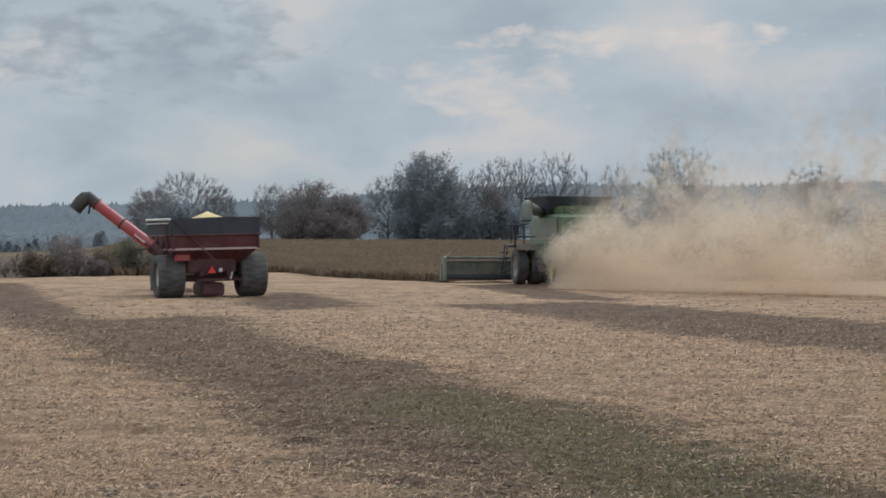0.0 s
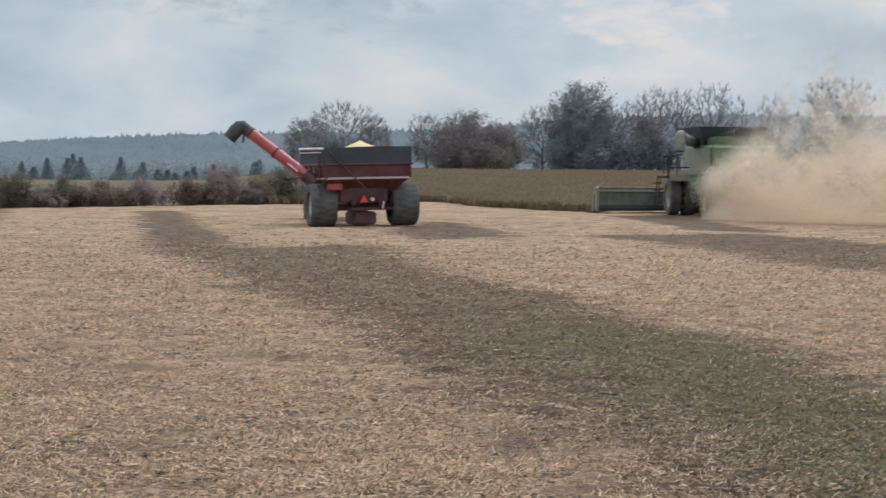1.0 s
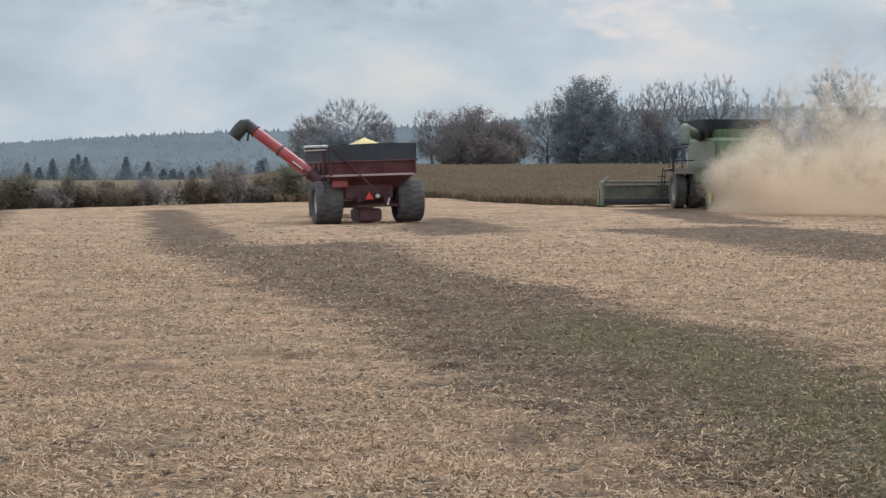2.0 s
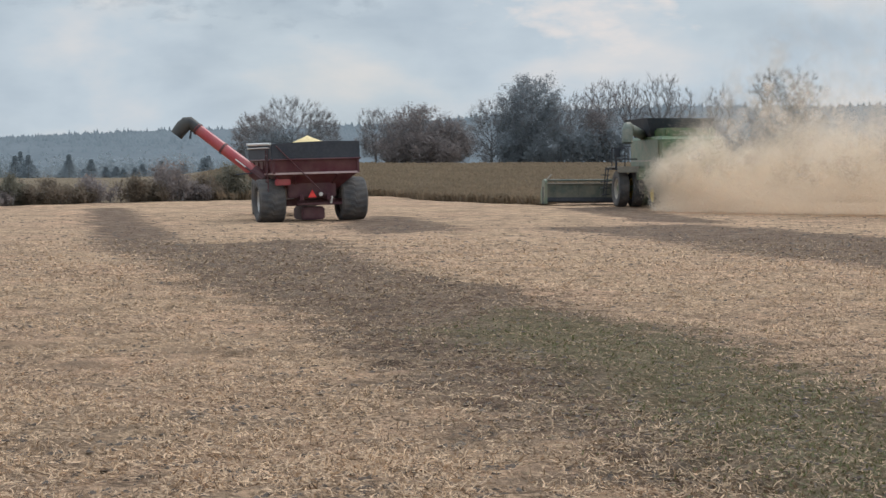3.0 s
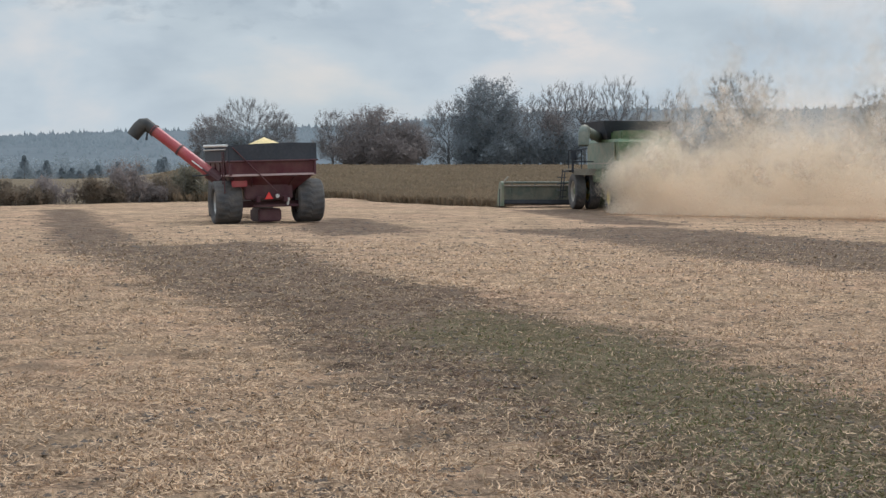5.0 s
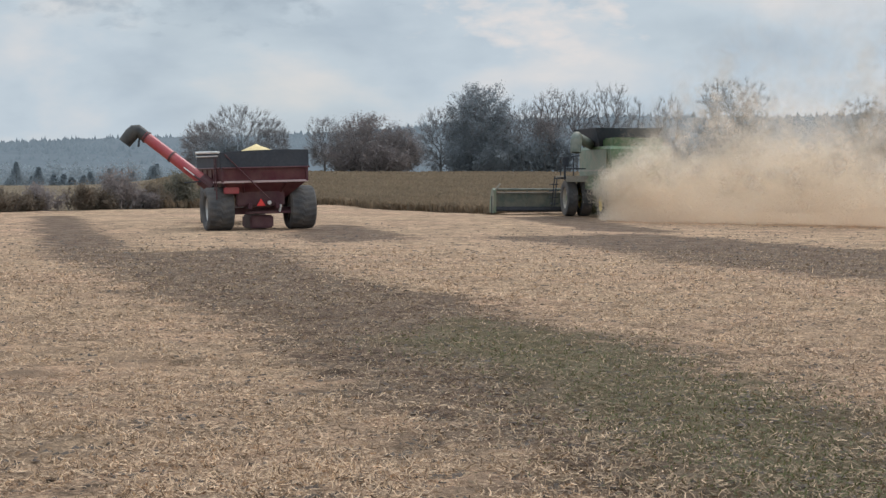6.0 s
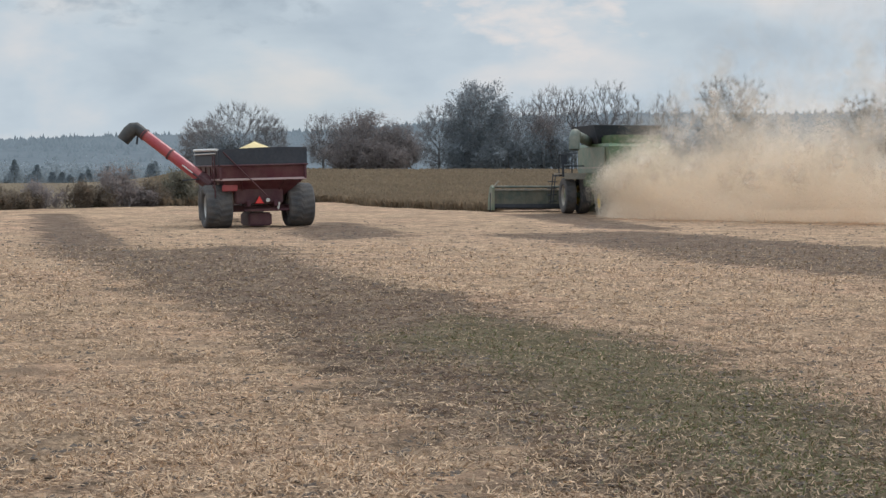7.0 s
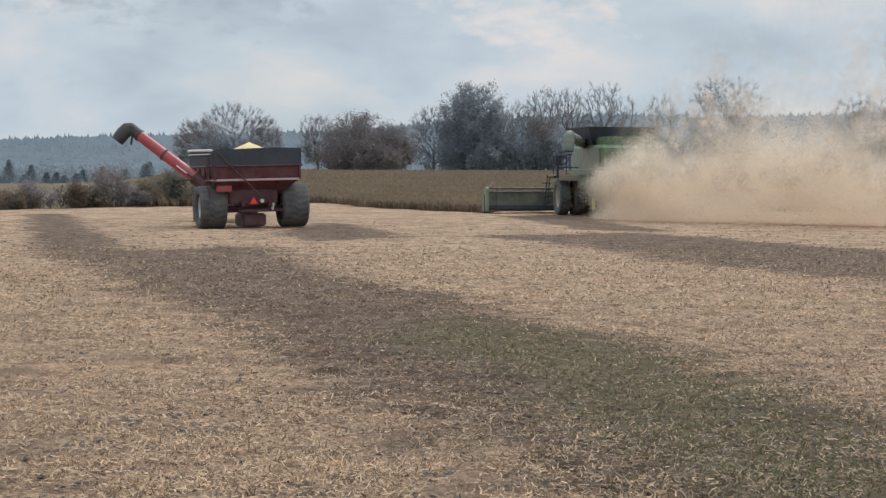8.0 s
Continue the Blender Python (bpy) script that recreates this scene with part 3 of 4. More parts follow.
# the wooded edge, about four hundred metres off
tree(21, -34.6, 380, 13.2, 15.5, "spreading bare tree with a thin brown crown", clear=0.12, ends=420)
tree(22, -42.0, 384, 10.4, 8.5, "low tree with some grey-brown leaves", leaf=LEAF_RUST, ends=240, leafy=0.75, clear=0.10)
tree(44, -29.0, 382, 10.1, 6.5, "small bare tree with a fine twiggy crown", ends=190)
shrub(23, -36.5, 376, 7.4, 17, LEAF_HAZED, 9000, "dark tangled thicket under a bare tree", 0.42, "field-edge thickets", "thicket", "thicket", 6)
tree(24, -19.4, 385, 10.8, 7.5, "bare tree with a fine twiggy crown beside a brown thicket", leaf=LEAF_RUST, ends=230, leafy=0.25, clear=0.10)
tree(25, -11.8, 383, 11.3, 12.5, "rounded tree still holding rust-brown leaves", leaf=LEAF_RUST, ends=330, leafy=1.1, clear=0.02, per_clump=44, clump=0.55)
tree(26, -5.6, 385, 9.0, 9.0, "lower rounded tree with rust-brown leaves", leaf=LEAF_RUST, ends=260, leafy=1.1, clear=0.02, per_clump=44, clump=0.5)
shrub(27, -11.5, 378, 6.3, 19, LEAF_RUST, 12000, "brown leafy thicket at the field's edge", 0.42, "field-edge thickets", "thicket", "thicket", 6)
tree(28, 9.9, 395, 17.9, 13.5, "tall dark tree thickly leaved up its crown", leaf=LEAF_HAZED, ends=520, leafy=1.0, clear=0.03, per_clump=44, clump=0.48, size=0.30)
tree(29, 2.6, 398, 13.6, 10.5, "bare wide-spreading tree beside a dark tree", leaf=LEAF_HAZED, ends=330, leafy=0.42, clear=0.05, per_clump=16, flat=1.2)
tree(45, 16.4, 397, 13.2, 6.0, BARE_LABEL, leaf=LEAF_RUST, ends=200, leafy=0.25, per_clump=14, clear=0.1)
shrub(30, 8.5, 390, 7.0, 14, LEAF_HAZED, 11000, "dark thicket under tall trees", 0.42, "field-edge thickets", "thicket", "thicket", 6)
tree(46, 19.6, 401, 14.6, 6.5, BARE_LABEL, ends=170, clear=0.2, twig=0.8)
tree(31, 24.0, 402, 17.6, 7.4, BARE_LABEL, leaf=LEAF_RUST, ends=170, leafy=0.4, per_clump=9, clear=0.35, fork=0.4, twig=0.75)
tree(32, 29.8, 405, 17.3, 7.4, BARE_LABEL, leaf=LEAF_RUST, ends=170, leafy=0.4, per_clump=9, clear=0.35, fork=0.4, twig=0.75)
tree(33, 35.9, 404, 19.3, 8.4, "tall leafless tree with upswept limbs", ends=190, clear=0.30, fork=0.42, twig=0.8)
tree(34, 41.3, 408, 15.9, 5.2, BARE_LABEL, ends=120, clear=0.2, twig=0.7)
tree(47, 23.2, 398, 11.6, 6.6, "rounded thorn tree with dull brown leaves", leaf=LEAF_RUST, ends=200, leafy=1.1, clear=0.05, per_clump=36)
shrub(35, 24, 396, 9.0, 16, LEAF_HAZED, 9000, "dark thicket under bare trees", 0.42, "field-edge thickets", "thicket", "thicket", 6)
shrub(43, 16.5, 394, 8.8, 12, LEAF_HAZED, 7000, "dark thicket between tall trees", 0.42, "field-edge thickets", "thicket", "thicket", 6)
shrub(36, 38, 397, 9.2, 18, LEAF_HAZED, 9000, "dark thicket under bare trees", 0.42, "field-edge thickets", "thicket", "thicket", 6)
tree(37, 48.2, 406, 16.2, 7.5, BARE_LABEL, ends=170, clear=0.2, twig=0.8)
tree(38, 60.3, 404, 19.6, 16, "large thin-crowned tree with leaf clumps behind the dust", leaf=LEAF_OLIVE, ends=330, leafy=0.7, per_clump=22, clear=0.15)
shrub(39, 56, 398, 9.6, 24, LEAF_HAZED, 12000, "dark thicket behind the dust", 0.42, "field-edge thickets", "thicket", "thicket", 6)
shrub(40, 80, 400, 7.0, 26, LEAF_HAZED, 12000, "dark thicket behind the dust", 0.42, "field-edge thickets", "thicket", "thicket", 6)
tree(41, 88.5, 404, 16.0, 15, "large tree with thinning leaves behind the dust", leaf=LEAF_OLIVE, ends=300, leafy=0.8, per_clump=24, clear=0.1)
shrub(42, 103, 402, 9.0, 24, LEAF_HAZED, 12000, "dark thicket behind the dust", 0.42, "field-edge thickets", "thicket", "thicket", 6)

# hedgerow along the cut field's far edge
r0 = np.random.default_rng(77)
HEDGE = [(-31.5, 2.0, 3.2, 0), (-29.0, 2.2, 3.4, 0), (-26.6, 2.0, 3.2, 0), (-24.6, 1.7, 2.6, 0), (-22.6, 1.5, 2.6, 2), (-20.8, 1.6, 2.4, 1), (-19.2, 1.5, 2.2, 2), (-17.3, 2.7, 2.9, 1), (-15.6, 1.6, 2.0, 2), (-14.2, 2.3, 2.7, 0), (-12.2, 1.4, 2.2, 1), (-34.5, 2.0, 3.4, 0), (-33.0, 1.3, 2.6, 2), (-30.2, 1.2, 2.6, 1), (-27.8, 1.3, 2.4, 2), (-25.4, 1.1, 2.4, 1), (-23.6, 1.2, 2.2, 2), (-21.7, 1.1, 2.2, 2), (-18.3, 1.2, 2.0, 2), (-16.2, 1.1, 1.8, 1), (-13.2, 1.2, 1.8, 2), (-11.0, 1.0, 1.8, 2)]
for i, (hx0, hh, hw, kind) in enumerate(HEDGE):
    hy0 = 103.5 + 1.2 * (hx0 + 24.4) + 2.6
    leaf, words = ((LEAF_OLIVE, "dark olive hedgerow shrub"), (LEAF_RUST, "rusty-brown hedgerow shrub"), (LEAF_TAN, "thin tan hedgerow shrub"))[kind]
    shrub(100 + i, hx0, hy0, hh, hw, leaf, int(2300 * hw), words + " beyond the stubble", 0.13)


def conifer(seed, x, y, height, width):
    r = np.random.default_rng(seed)
    ob = thing("conifer", "dark conifer standing beyond the hedgerow, haze mixed into its colour", "tree", pose(x, y, 0.8), "far conifers")
    bm = bmesh.new()
    tube(bm, (0, 0, -0.3), (0, 0, height * 0.95), height * 0.018, 0.02, n=6, caps=False)
    part("trunk", bm, BARK, ob)
    n = 900
    f = r.uniform(0.05, 1, n)
    a, u = r.uniform(0, 2 * np.pi, n), r.uniform(0.2, 1, n) ** 0.5
    rad = width / 2 * (1 - f) ** 0.85 * (0.8 + 0.2 * np.sin(f * 40)) * u + 0.05
    V, F = flecks(r, np.stack([rad * np.cos(a), rad * np.sin(a), f * height], -1), 2200, 0.6, 0.16)
    sheet("crown", V, F, HAZED_FOLIAGE).parent = ob
    return ob


first = [conifer(200 + i, -176 + 9 * i, 700, 6.0 + 1.5 * i, 5.5 + 1.2 * i) for i in range(3)]
for i in range(34):
    cxx = -178 + 3.4 * i + r0.uniform(-2.5, 2.5)
    big_or_small = r0.uniform(0.45, 1.0)
    copy_thing(first[i % 3], Matrix.Translation((cxx, 680 + r0.uniform(0, 90), 0.8)) @ Matrix.Diagonal((1.1, 1.1, big_or_small, 1)))

# low mixed wood in the valley before the hill
rw = np.random.default_rng(52)
k = 260
heads = np.stack([rw.uniform(-235, -70, k), rw.uniform(790, 900, k), rw.uniform(1.0, 5.5, k) + 2.5 * np.sin(np.arange(k) * 1.7)], -1)
heads = np.concatenate([heads, heads * np.array((1, 1, 0.35))])
V, F = flecks(rw, heads, 24000, 1.5, 1.7, 0.7)
V[:, 2] = np.maximum(V[:, 2], 0.0)
tagged(sheet("far_wood", V, F, HAZED_FOLIAGE), "wood low in the valley, its blue-grey colour standing for haze", "forest", kind="stuff")

# ---- standing crop ----
def crop_front(x):
    x = np.asarray(x, float)
    far = 104.6 + 1.2 * np.clip(x + 24.4, -40, 22.0)
    near = np.where(x < 3.3, 117 - 1.5 * (x + 4.3), np.where(x < 5, 105.6 + (x - 3.3) * 2.5, 110.0))
    f = np.clip((x + 7.0) / 4.5, 0, 1)
    return far * (1 - f * f * (3 - 2 * f)) + np.maximum(near, 100) * f * f * (3 - 2 * f)


r1 = np.random.default_rng(9)
n = 76000
qx = r1.uniform(-13.5, 40, n) - np.abs(r1.normal(0, 0.8, n))
qy = crop_front(qx) + (r1.uniform(0, 1, n) ** 2.2) * 260
qx = np.where(qx < 0, qx * np.maximum(qy / 122, 1) ** 1.15, qx)
keep = np.abs(qx) < 0.26 * qy + 3
qx, qy = qx[keep], qy[keep]
n = len(qx)
h = r1.uniform(0.32, 0.60, n)
a = r1.uniform(0, 2 * np.pi, n)
w = r1.uniform(0.04, 0.11, n) * np.clip(qy / 110, 1, 3)
z0 = field(qx, qy)
ends = np.stack([qx + r1.normal(0, 0.12, n), qy + r1.normal(0, 0.12, n), z0 + h], -1)
V = np.stack([np.stack([qx - w * np.cos(a), qy - w * np.sin(a), z0 - 0.03], -1), np.stack([qx + w * np.cos(a), qy + w * np.sin(a), z0 + h * 0.45], -1), ends, np.stack([qx - w * np.cos(a) * 1.5, qy - w * np.sin(a), z0 + h * 0.7], -1)], 1).reshape(-1, 3)
F = np.arange(n * 4).reshape(-1, 4)
tagged(sheet("standing_crop", V, F, CROP), "ripe brown bean plants still standing uncut", "crop", kind="stuff")

# ---- straw, stubble, clods and weeds on the near ground ----
def scatter(seed, count, y0, y1, power=1.0):
    r = np.random.default_rng(seed)
    y = (y0 ** -power + r.uniform(0, 1, count) * (y1 ** -power - y0 ** -power)) ** (-1 / power)
    x = r.uniform(-1, 1, count) * (0.27 * y + 1.0)
    return r, x, y


def blades(name, mat, label, category, seed, count, y0, y1, length, width, rise_to, keep_rule, power=1.0):
    """Slim bent straws: two joined quads each, lying or standing."""
    r, x, y = scatter(seed, count, y0, y1, power)
    ok = keep_rule(r, x, y)
    x, y = x[ok], y[ok]
    n = len(x)
    a, e = r.uniform(0, 2 * np.pi, n), r.uniform(0, 1, n) ** 2 * rise_to
    L = length * r.uniform(0.4, 1.5, n) * np.clip(y / 30, 1, 1.4)
    W = width * r.uniform(0.6, 1.4, n) * np.clip(y / 22, 1, 2.2)
    d = np.stack([np.cos(a) * np.cos(e), np.sin(a) * np.cos(e), np.sin(e)], -1)
    side = np.stack([-np.sin(a), np.cos(a), r.normal(0, 0.4, n)], -1) * (W / 2)[:, None]
    p = np.stack([x, y, field(x, y) + 0.004 + r.uniform(0, 0.03, n)], -1)
    m = p + d * (L * 0.55)[:, None] + r.normal(0, 0.12, (n, 3)) * L[:, None] * np.array([1, 1, 0.3])
    t = p + d * L[:, None]
    V = np.stack([p - side, p + side, m + side, m - side, t + side * 0.6, t - side * 0.6], 1).reshape(-1, 3)
    o = (np.arange(n) * 6)[:, None]
    F = np.concatenate([o + np.array([0, 1, 2, 3]), o + np.array([3, 2, 4, 5])], 1).reshape(-1, 4)
    return tagged(sheet(name, V, F, mat), label, category, kind="stuff")


def clumps(r, x, y):
    """Chooses places in uneven drifts."""
    d = np.sin(2.3 * x + 1.3 * np.sin(1.1 * y)) * np.sin(1.7 * y + 1.1 * np.sin(1.9 * x)) + 0.7 * np.sin(5.1 * x + 2.0 * y) * np.sin(3.3 * y - 2.4 * x)
    return r.uniform(0, 1, len(x)) < 0.56 + 0.46 * d


def on_litter(r, x, y):
    return clumps(r, x, y) & (bare(x, y) + r.normal(0, 0.8, len(x)) > 0)


def on_bare(r, x, y):
    thin = (outside(x, y, GREEN_PATCH) > 0) | (r.uniform(0, 1, len(x)) < 0.55)
    return thin & (bare(x, y) + r.normal(0, 0.7, len(x)) < 0)


def on_green(r, x, y):
    return outside(x, y, GREEN_PATCH) + r.normal(0, 0.6, len(x)) < -0.1


blades("straw_litter", STRAW, "pale chopped straw lying over the cut field", "straw", 1, 270000, 10.5, 62, 0.054, 0.0078, 0.7, on_litter, 0.6)
blades("stubble", STRAW, "short cut bean stalks standing in the ground", "stubble", 2, 42000, 10.5, 50, 0.062, 0.0065, 1.5, on_litter, 0.6)
blades("weathered_litter", STRAW_DARK, "grey-brown weathered stalks on a bare strip", "straw", 3, 130000, 10.5, 62, 0.054, 0.0074, 0.7, on_bare, 0.6)
blades("straw_drifts", STRAW, "loose drifts of pale straw over the cut field", "straw", 5, 80000, 13, 75, 0.050, 0.0075, 0.7, on_litter, 0.3)
blades("dark_residue", STRAW_DARK, "dull brown residue clumps on the bare strips", "straw", 6, 40000, 13, 75, 0.050, 0.0075, 0.7, on_bare, 0.3)
blades("green_weeds", WEED, "low green weeds on a dark bare strip", "weeds", 4, 60000, 11.5, 32, 0.038, 0.010, 1.2, on_green, 0.6)

r, x, y = scatter(8, 15000, 10.5, 90, 0.5)
s = r.uniform(0.010, 0.035, len(x)) * np.clip(y / 30, 1, 2.0)
V, F = cones(x, y, field(x, y), s * 0.5, s * 1.3, 5)
V = V.reshape(-1, 6, 3)
V[:, :5, :2] += r.normal(0, 0.35, (len(x), 5, 2)) * s[:, None, None]
V[:, :5, 2] = (field(x, y) - 0.006)[:, None]
V[:, 5, :2] += r.normal(0, 0.5, (len(x), 2)) * s[:, None]
V = V.reshape(-1, 3)
tagged(sheet("soil_clods", V, F, CLOD), "small dark clods and chaff clumps on the field", "clods", kind="stuff")


# ---- grain cart ----
def grain_cart():
    x0, y0 = -6.35, 80.4
    ob = thing("grain_cart", "red two-wheeled grain cart heaped with yellow beans, its unloading auger raised", "grain cart", pose(x0, y0, float(rise(y0 + 1.5)) - 0.02, 0, -1.5, 17))
    L = 5.0
    # hopper: red walls over inward-sloping floors
    bm = loft(bmesh.new(), [(0.95, 0.62, 1.25, 3.9), (1.93, 1.68, 0.10, L - 0.10), (2.50, 1.74, 0.03, L - 0.03)])
    part("hopper", bm, RED, ob, "dusty dark red steel hopper")
    # black upper extension of four walls with a bowed rear edge
    for name, sgn in (("rear", 0), ("front", 1)):
        bm = bmesh.new()
        y = 0.0 if not sgn else L
        seg = 10
        rows = []
        for z in (2.50, 3.06):
            for dy in (0.0, 0.05):
                rows.append([bm.verts.new((-1.77 + 3.54 * i / seg, y + (dy if not sgn else -dy), z + (0.14 * math.sin(math.pi * (0.15 + 0.55 * i / seg)) if z > 3 else 0))) for i in range(seg + 1)])
        for a, b in ((0, 2), (2, 3), (3, 1), (1, 0)):
            for i in range(seg):
                bm.faces.new((rows[a][i], rows[a][i + 1], rows[b][i + 1], rows[b][i]))
        part("end_extension", bm, BLACK, ob, "black upper hopper wall")
    for s in (-1, 1):
        bm = box(bmesh.new(), (s * 1.765, L / 2, 2.80), (0.05, L - 0.12, 0.62), 0.01)
        part("side_extension", bm, BLACK, ob, "black upper hopper wall")
    # flanges and ribs
    part("rear_flange", box(bmesh.new(), (0.0, 0.06, 1.95), (3.46, 0.14, 0.085), 0.015), PALE, ob, "pale dusty flange across the hopper's rear")
    for s in (-1, 1):
        part("side_flange", box(bmesh.new(), (s * 1.71, L / 2, 1.95), (0.12, L - 0.2, 0.07), 0.012), PALE, ob, "pale dusty flange")
        part("top_rail", tube(bmesh.new(), (s * 1.80, 0.05, 2.50), (s * 1.80, L - 0.05, 2.50), 0.04, n=8), DARK_RED, ob)
    part("rear_rail", tube(bmesh.new(), (-1.74, -0.02, 2.50), (1.74, -0.02, 2.50), 0.038, n=8), DARK_RED, ob)
    for x in (-1.70, 1.70):
        part("corner_post", box(bmesh.new(), (x, 0.02, 2.22), (0.09, 0.09, 0.56), 0.012), DARK_RED, ob)
    for y in (1.0, 2.0, 3.0, 4.0):
        for s in (-1, 1):
            part("side_rib", box(bmesh.new(), (s * 1.735, y, 2.22), (0.06, 0.08, 0.52), 0.01), DARK_RED, ob)
    for x in (-0.55, 0.55):
        bm = bmesh.new()
        tube(bm, (x, 1.30, 0.95), (x * 1.6, 0.10, 1.88), 0.04, n=6)
        part("slope_rib", bm, DARK_RED, ob)
    # rolled cover along the far rail, and the bars that carry it
    part("cover_roll", tube(bmesh.new(), (-1.80, 0.15, 3.13), (-1.80, L, 3.17), 0.055, n=10), WHITE, ob, "pale rolled weather cover")
    part("cover_bar", tube(bmesh.new(), (-1.84, 0.3, 2.98), (-1.84, L - 0.2, 3.0), 0.03, n=8), GREY_STEEL, ob, "grey cover bar")
    part("crank_rod", tube(bmesh.new(), (-1.62, -0.06, 3.05), (0.10, -0.12, 1.28), 0.024, n=8), DARK_RED, ob, "dull red crank rod")
    # running gear
    bm = box(bmesh.new(), (0, 1.3, 0.78), (2.7, 0.26, 0.26), 0.02)
    part("axle", bm, DARK_RED, ob)
    for s in (-1, 1):
        part("chassis_rail", box(bmesh.new(), (s * 0.55, 2.6, 0.98), (0.16, 4.6, 0.22), 0.015), DARK_RED, ob)
        part("axle_brace", tube(bmesh.new(), (s * 0.55, 1.2, 0.86), (s * 1.05, 0.75, 1.45), 0.05, n=8), DARK_RED, ob)
    part("drawbar", tube(bmesh.new(), (0, 4.6, 0.85), (0, 7.2, 0.55), 0.13, 0.09, n=8), DARK_RED, ob)
    part("rear_box", box(bmesh.new(), (-0.08, 0.72, 1.38), (1.95, 0.35, 0.82), 0.05), DARK_RED, ob, "dark red lower rear housing")
    part("bumper", box(bmesh.new(), (0.35, 0.62, 0.72), (2.1, 0.12, 0.10), 0.015), DARK_RED, ob)
    part("sump", box(bmesh.new(), (0.0, 1.6, 0.34), (0.95, 1.6, 0.52), 0.06), DARK_RED, ob, "red lower auger trough")
    wheel(ob, -1.67, 1.3, 1.80, 1.08, GREY_STEEL, "dusty grey steel rim")
    wheel(ob, 1.67, 1.3, 1.80, 1.08, GREY_STEEL, "dusty grey steel rim")
    # marks and lamps on the rear
    bm = bmesh.new()
    tri = [(-0.17, -0.14), (0.17, -0.14), (0.0, 0.16)]
    f = [bm.verts.new((x - 0.10, 0.42, z + 1.12)) for x, z in tri] + [bm.verts.new((x - 0.10, 0.45, z + 1.12)) for x, z in tri]
    bm.faces.new(f[:3])
    bm.faces.new(f[3:][::-1])
    for i in range(3):
        bm.faces.new((f[i], f[i + 3], f[(i + 1) % 3 + 3], f[(i + 1) % 3]))
    plate = part("slow_vehicle_triangle", bm, SIGN_RED, ob, "red reflective triangle")
    bm = bmesh.new()
    small = [(-0.105, -0.10), (0.105, -0.10), (0.0, 0.085)]
    f = [bm.verts.new((x - 0.10, 0.415, z + 1.12)) for x, z in small]
    bm.faces.new(f)
    part("inner_triangle", bm, SIGN_ORANGE, plate, "orange inner field")
    bm = lathe(bmesh.new(), [(0, 0.075), (0.02, 0.085), (0.06, 0.085)], 16)
    lamp = part("rear_lamp", bm, WHITE, ob, "round white rear lamp")
    lamp.rotation_euler, lamp.location = (0, 0, radians(90)), (0.25, 0.43, 1.10)
    bm = lathe(bmesh.new(), [(0, 0.001), (0.0, 0.072)], 16)
    part("lens", bm, WHITE, lamp)
    part("document_tube", tube(bmesh.new(), (0.68, 0.6, 0.72), (0.74, 0.6, 1.08), 0.05, n=10), WHITE, ob, "white plastic tube")
    # ladder at the near corner
    for dx in (0.0, 0.36):
        part("ladder_rail", tube(bmesh.new(), (-1.86, 0.5 + dx, 1.25), (-1.86, 0.5 + dx, 2.9), 0.022, n=6), DARK_RED, ob)
    for i in range(5):
        part("ladder_rung", tube(bmesh.new(), (-1.86, 0.5, 1.4 + 0.32 * i), (-1.86, 0.86, 1.4 + 0.32 * i), 0.018, n=6), DARK_RED, ob)
    # unloading auger
    root, elbow = Vector((-1.88, 1.90, 1.85)), Vector((-4.30, 3.35, 3.98))
    d = (elbow - root).normalized()
    fold = root + d * 0.35
    part("auger_base", tube(bmesh.new(), root - d * 0.2, fold, 0.27, 0.27, n=16), DARK_RED, ob, "dark red lower auger tube")
    bm = tube(bmesh.new(), fold, elbow, 0.235, 0.215, n=18)
    tub = part("auger_tube", bm, BRIGHT_RED, ob, "bright red unloading auger tube")
    for p in (fold, elbow - d * 0.25, fold + (elbow - fold) * 0.5):
        part("collar", tube(bmesh.new(), p - d * 0.04, p + d * 0.04, 0.285 if p is fold else 0.255, n=18), DARK_RED, tub)
    side = Vector((0.0, -0.30, -0.12))
    part("auger_mount", box(bmesh.new(), (-1.66, 1.98, 1.90), (0.34, 0.40, 0.30), 0.03), DARK_RED, ob, "dark red auger mounting bracket")
    ram = part("fold_ram", tube(bmesh.new(), root + d * 0.0 + side, fold + d * 0.5 + side, 0.045, n=8), DARK_RED, ob)
    part("ram_rod", tube(bmesh.new(), fold + d * 0.25 + side, fold + d * 1.05 + side, 0.026, n=8), WHITE, ram, "bright steel rod")
    bm = bmesh.new()
    tube(bm, fold - d * 0.1 + Vector((-0.2, -0.25, 0.0)), fold + d * 0.3 + Vector((-0.55, -0.2, -0.28)), 0.03, n=6)
    part("auger_hook", bm, BLACK, ob)
    bm = bmesh.new()
    pts = [elbow - d * 0.18, elbow + d * 0.06, elbow + d * 0.17 + Vector((-0.01, 0, 0.01)), elbow + Vector((-0.27, 0.09, 0.09)), elbow + Vector((-0.42, 0.13, -0.04)), elbow + Vector((-0.55, 0.16, -0.20)), elbow + Vector((-0.68, 0.19, -0.37))]
    pipe(bm, pts, [0.23, 0.24, 0.26, 0.29, 0.29, 0.28, 0.27])
    part("spout_hood", bm, HOOD, ob, "dark grey flexible spout hood", smooth=True)
    part("spout_hook", tube(bmesh.new(), elbow + Vector((-0.10, 0.0, -0.2)), elbow + Vector((-0.16, -0.05, -0.52)), 0.035, 0.05, n=6), BLACK, ob)
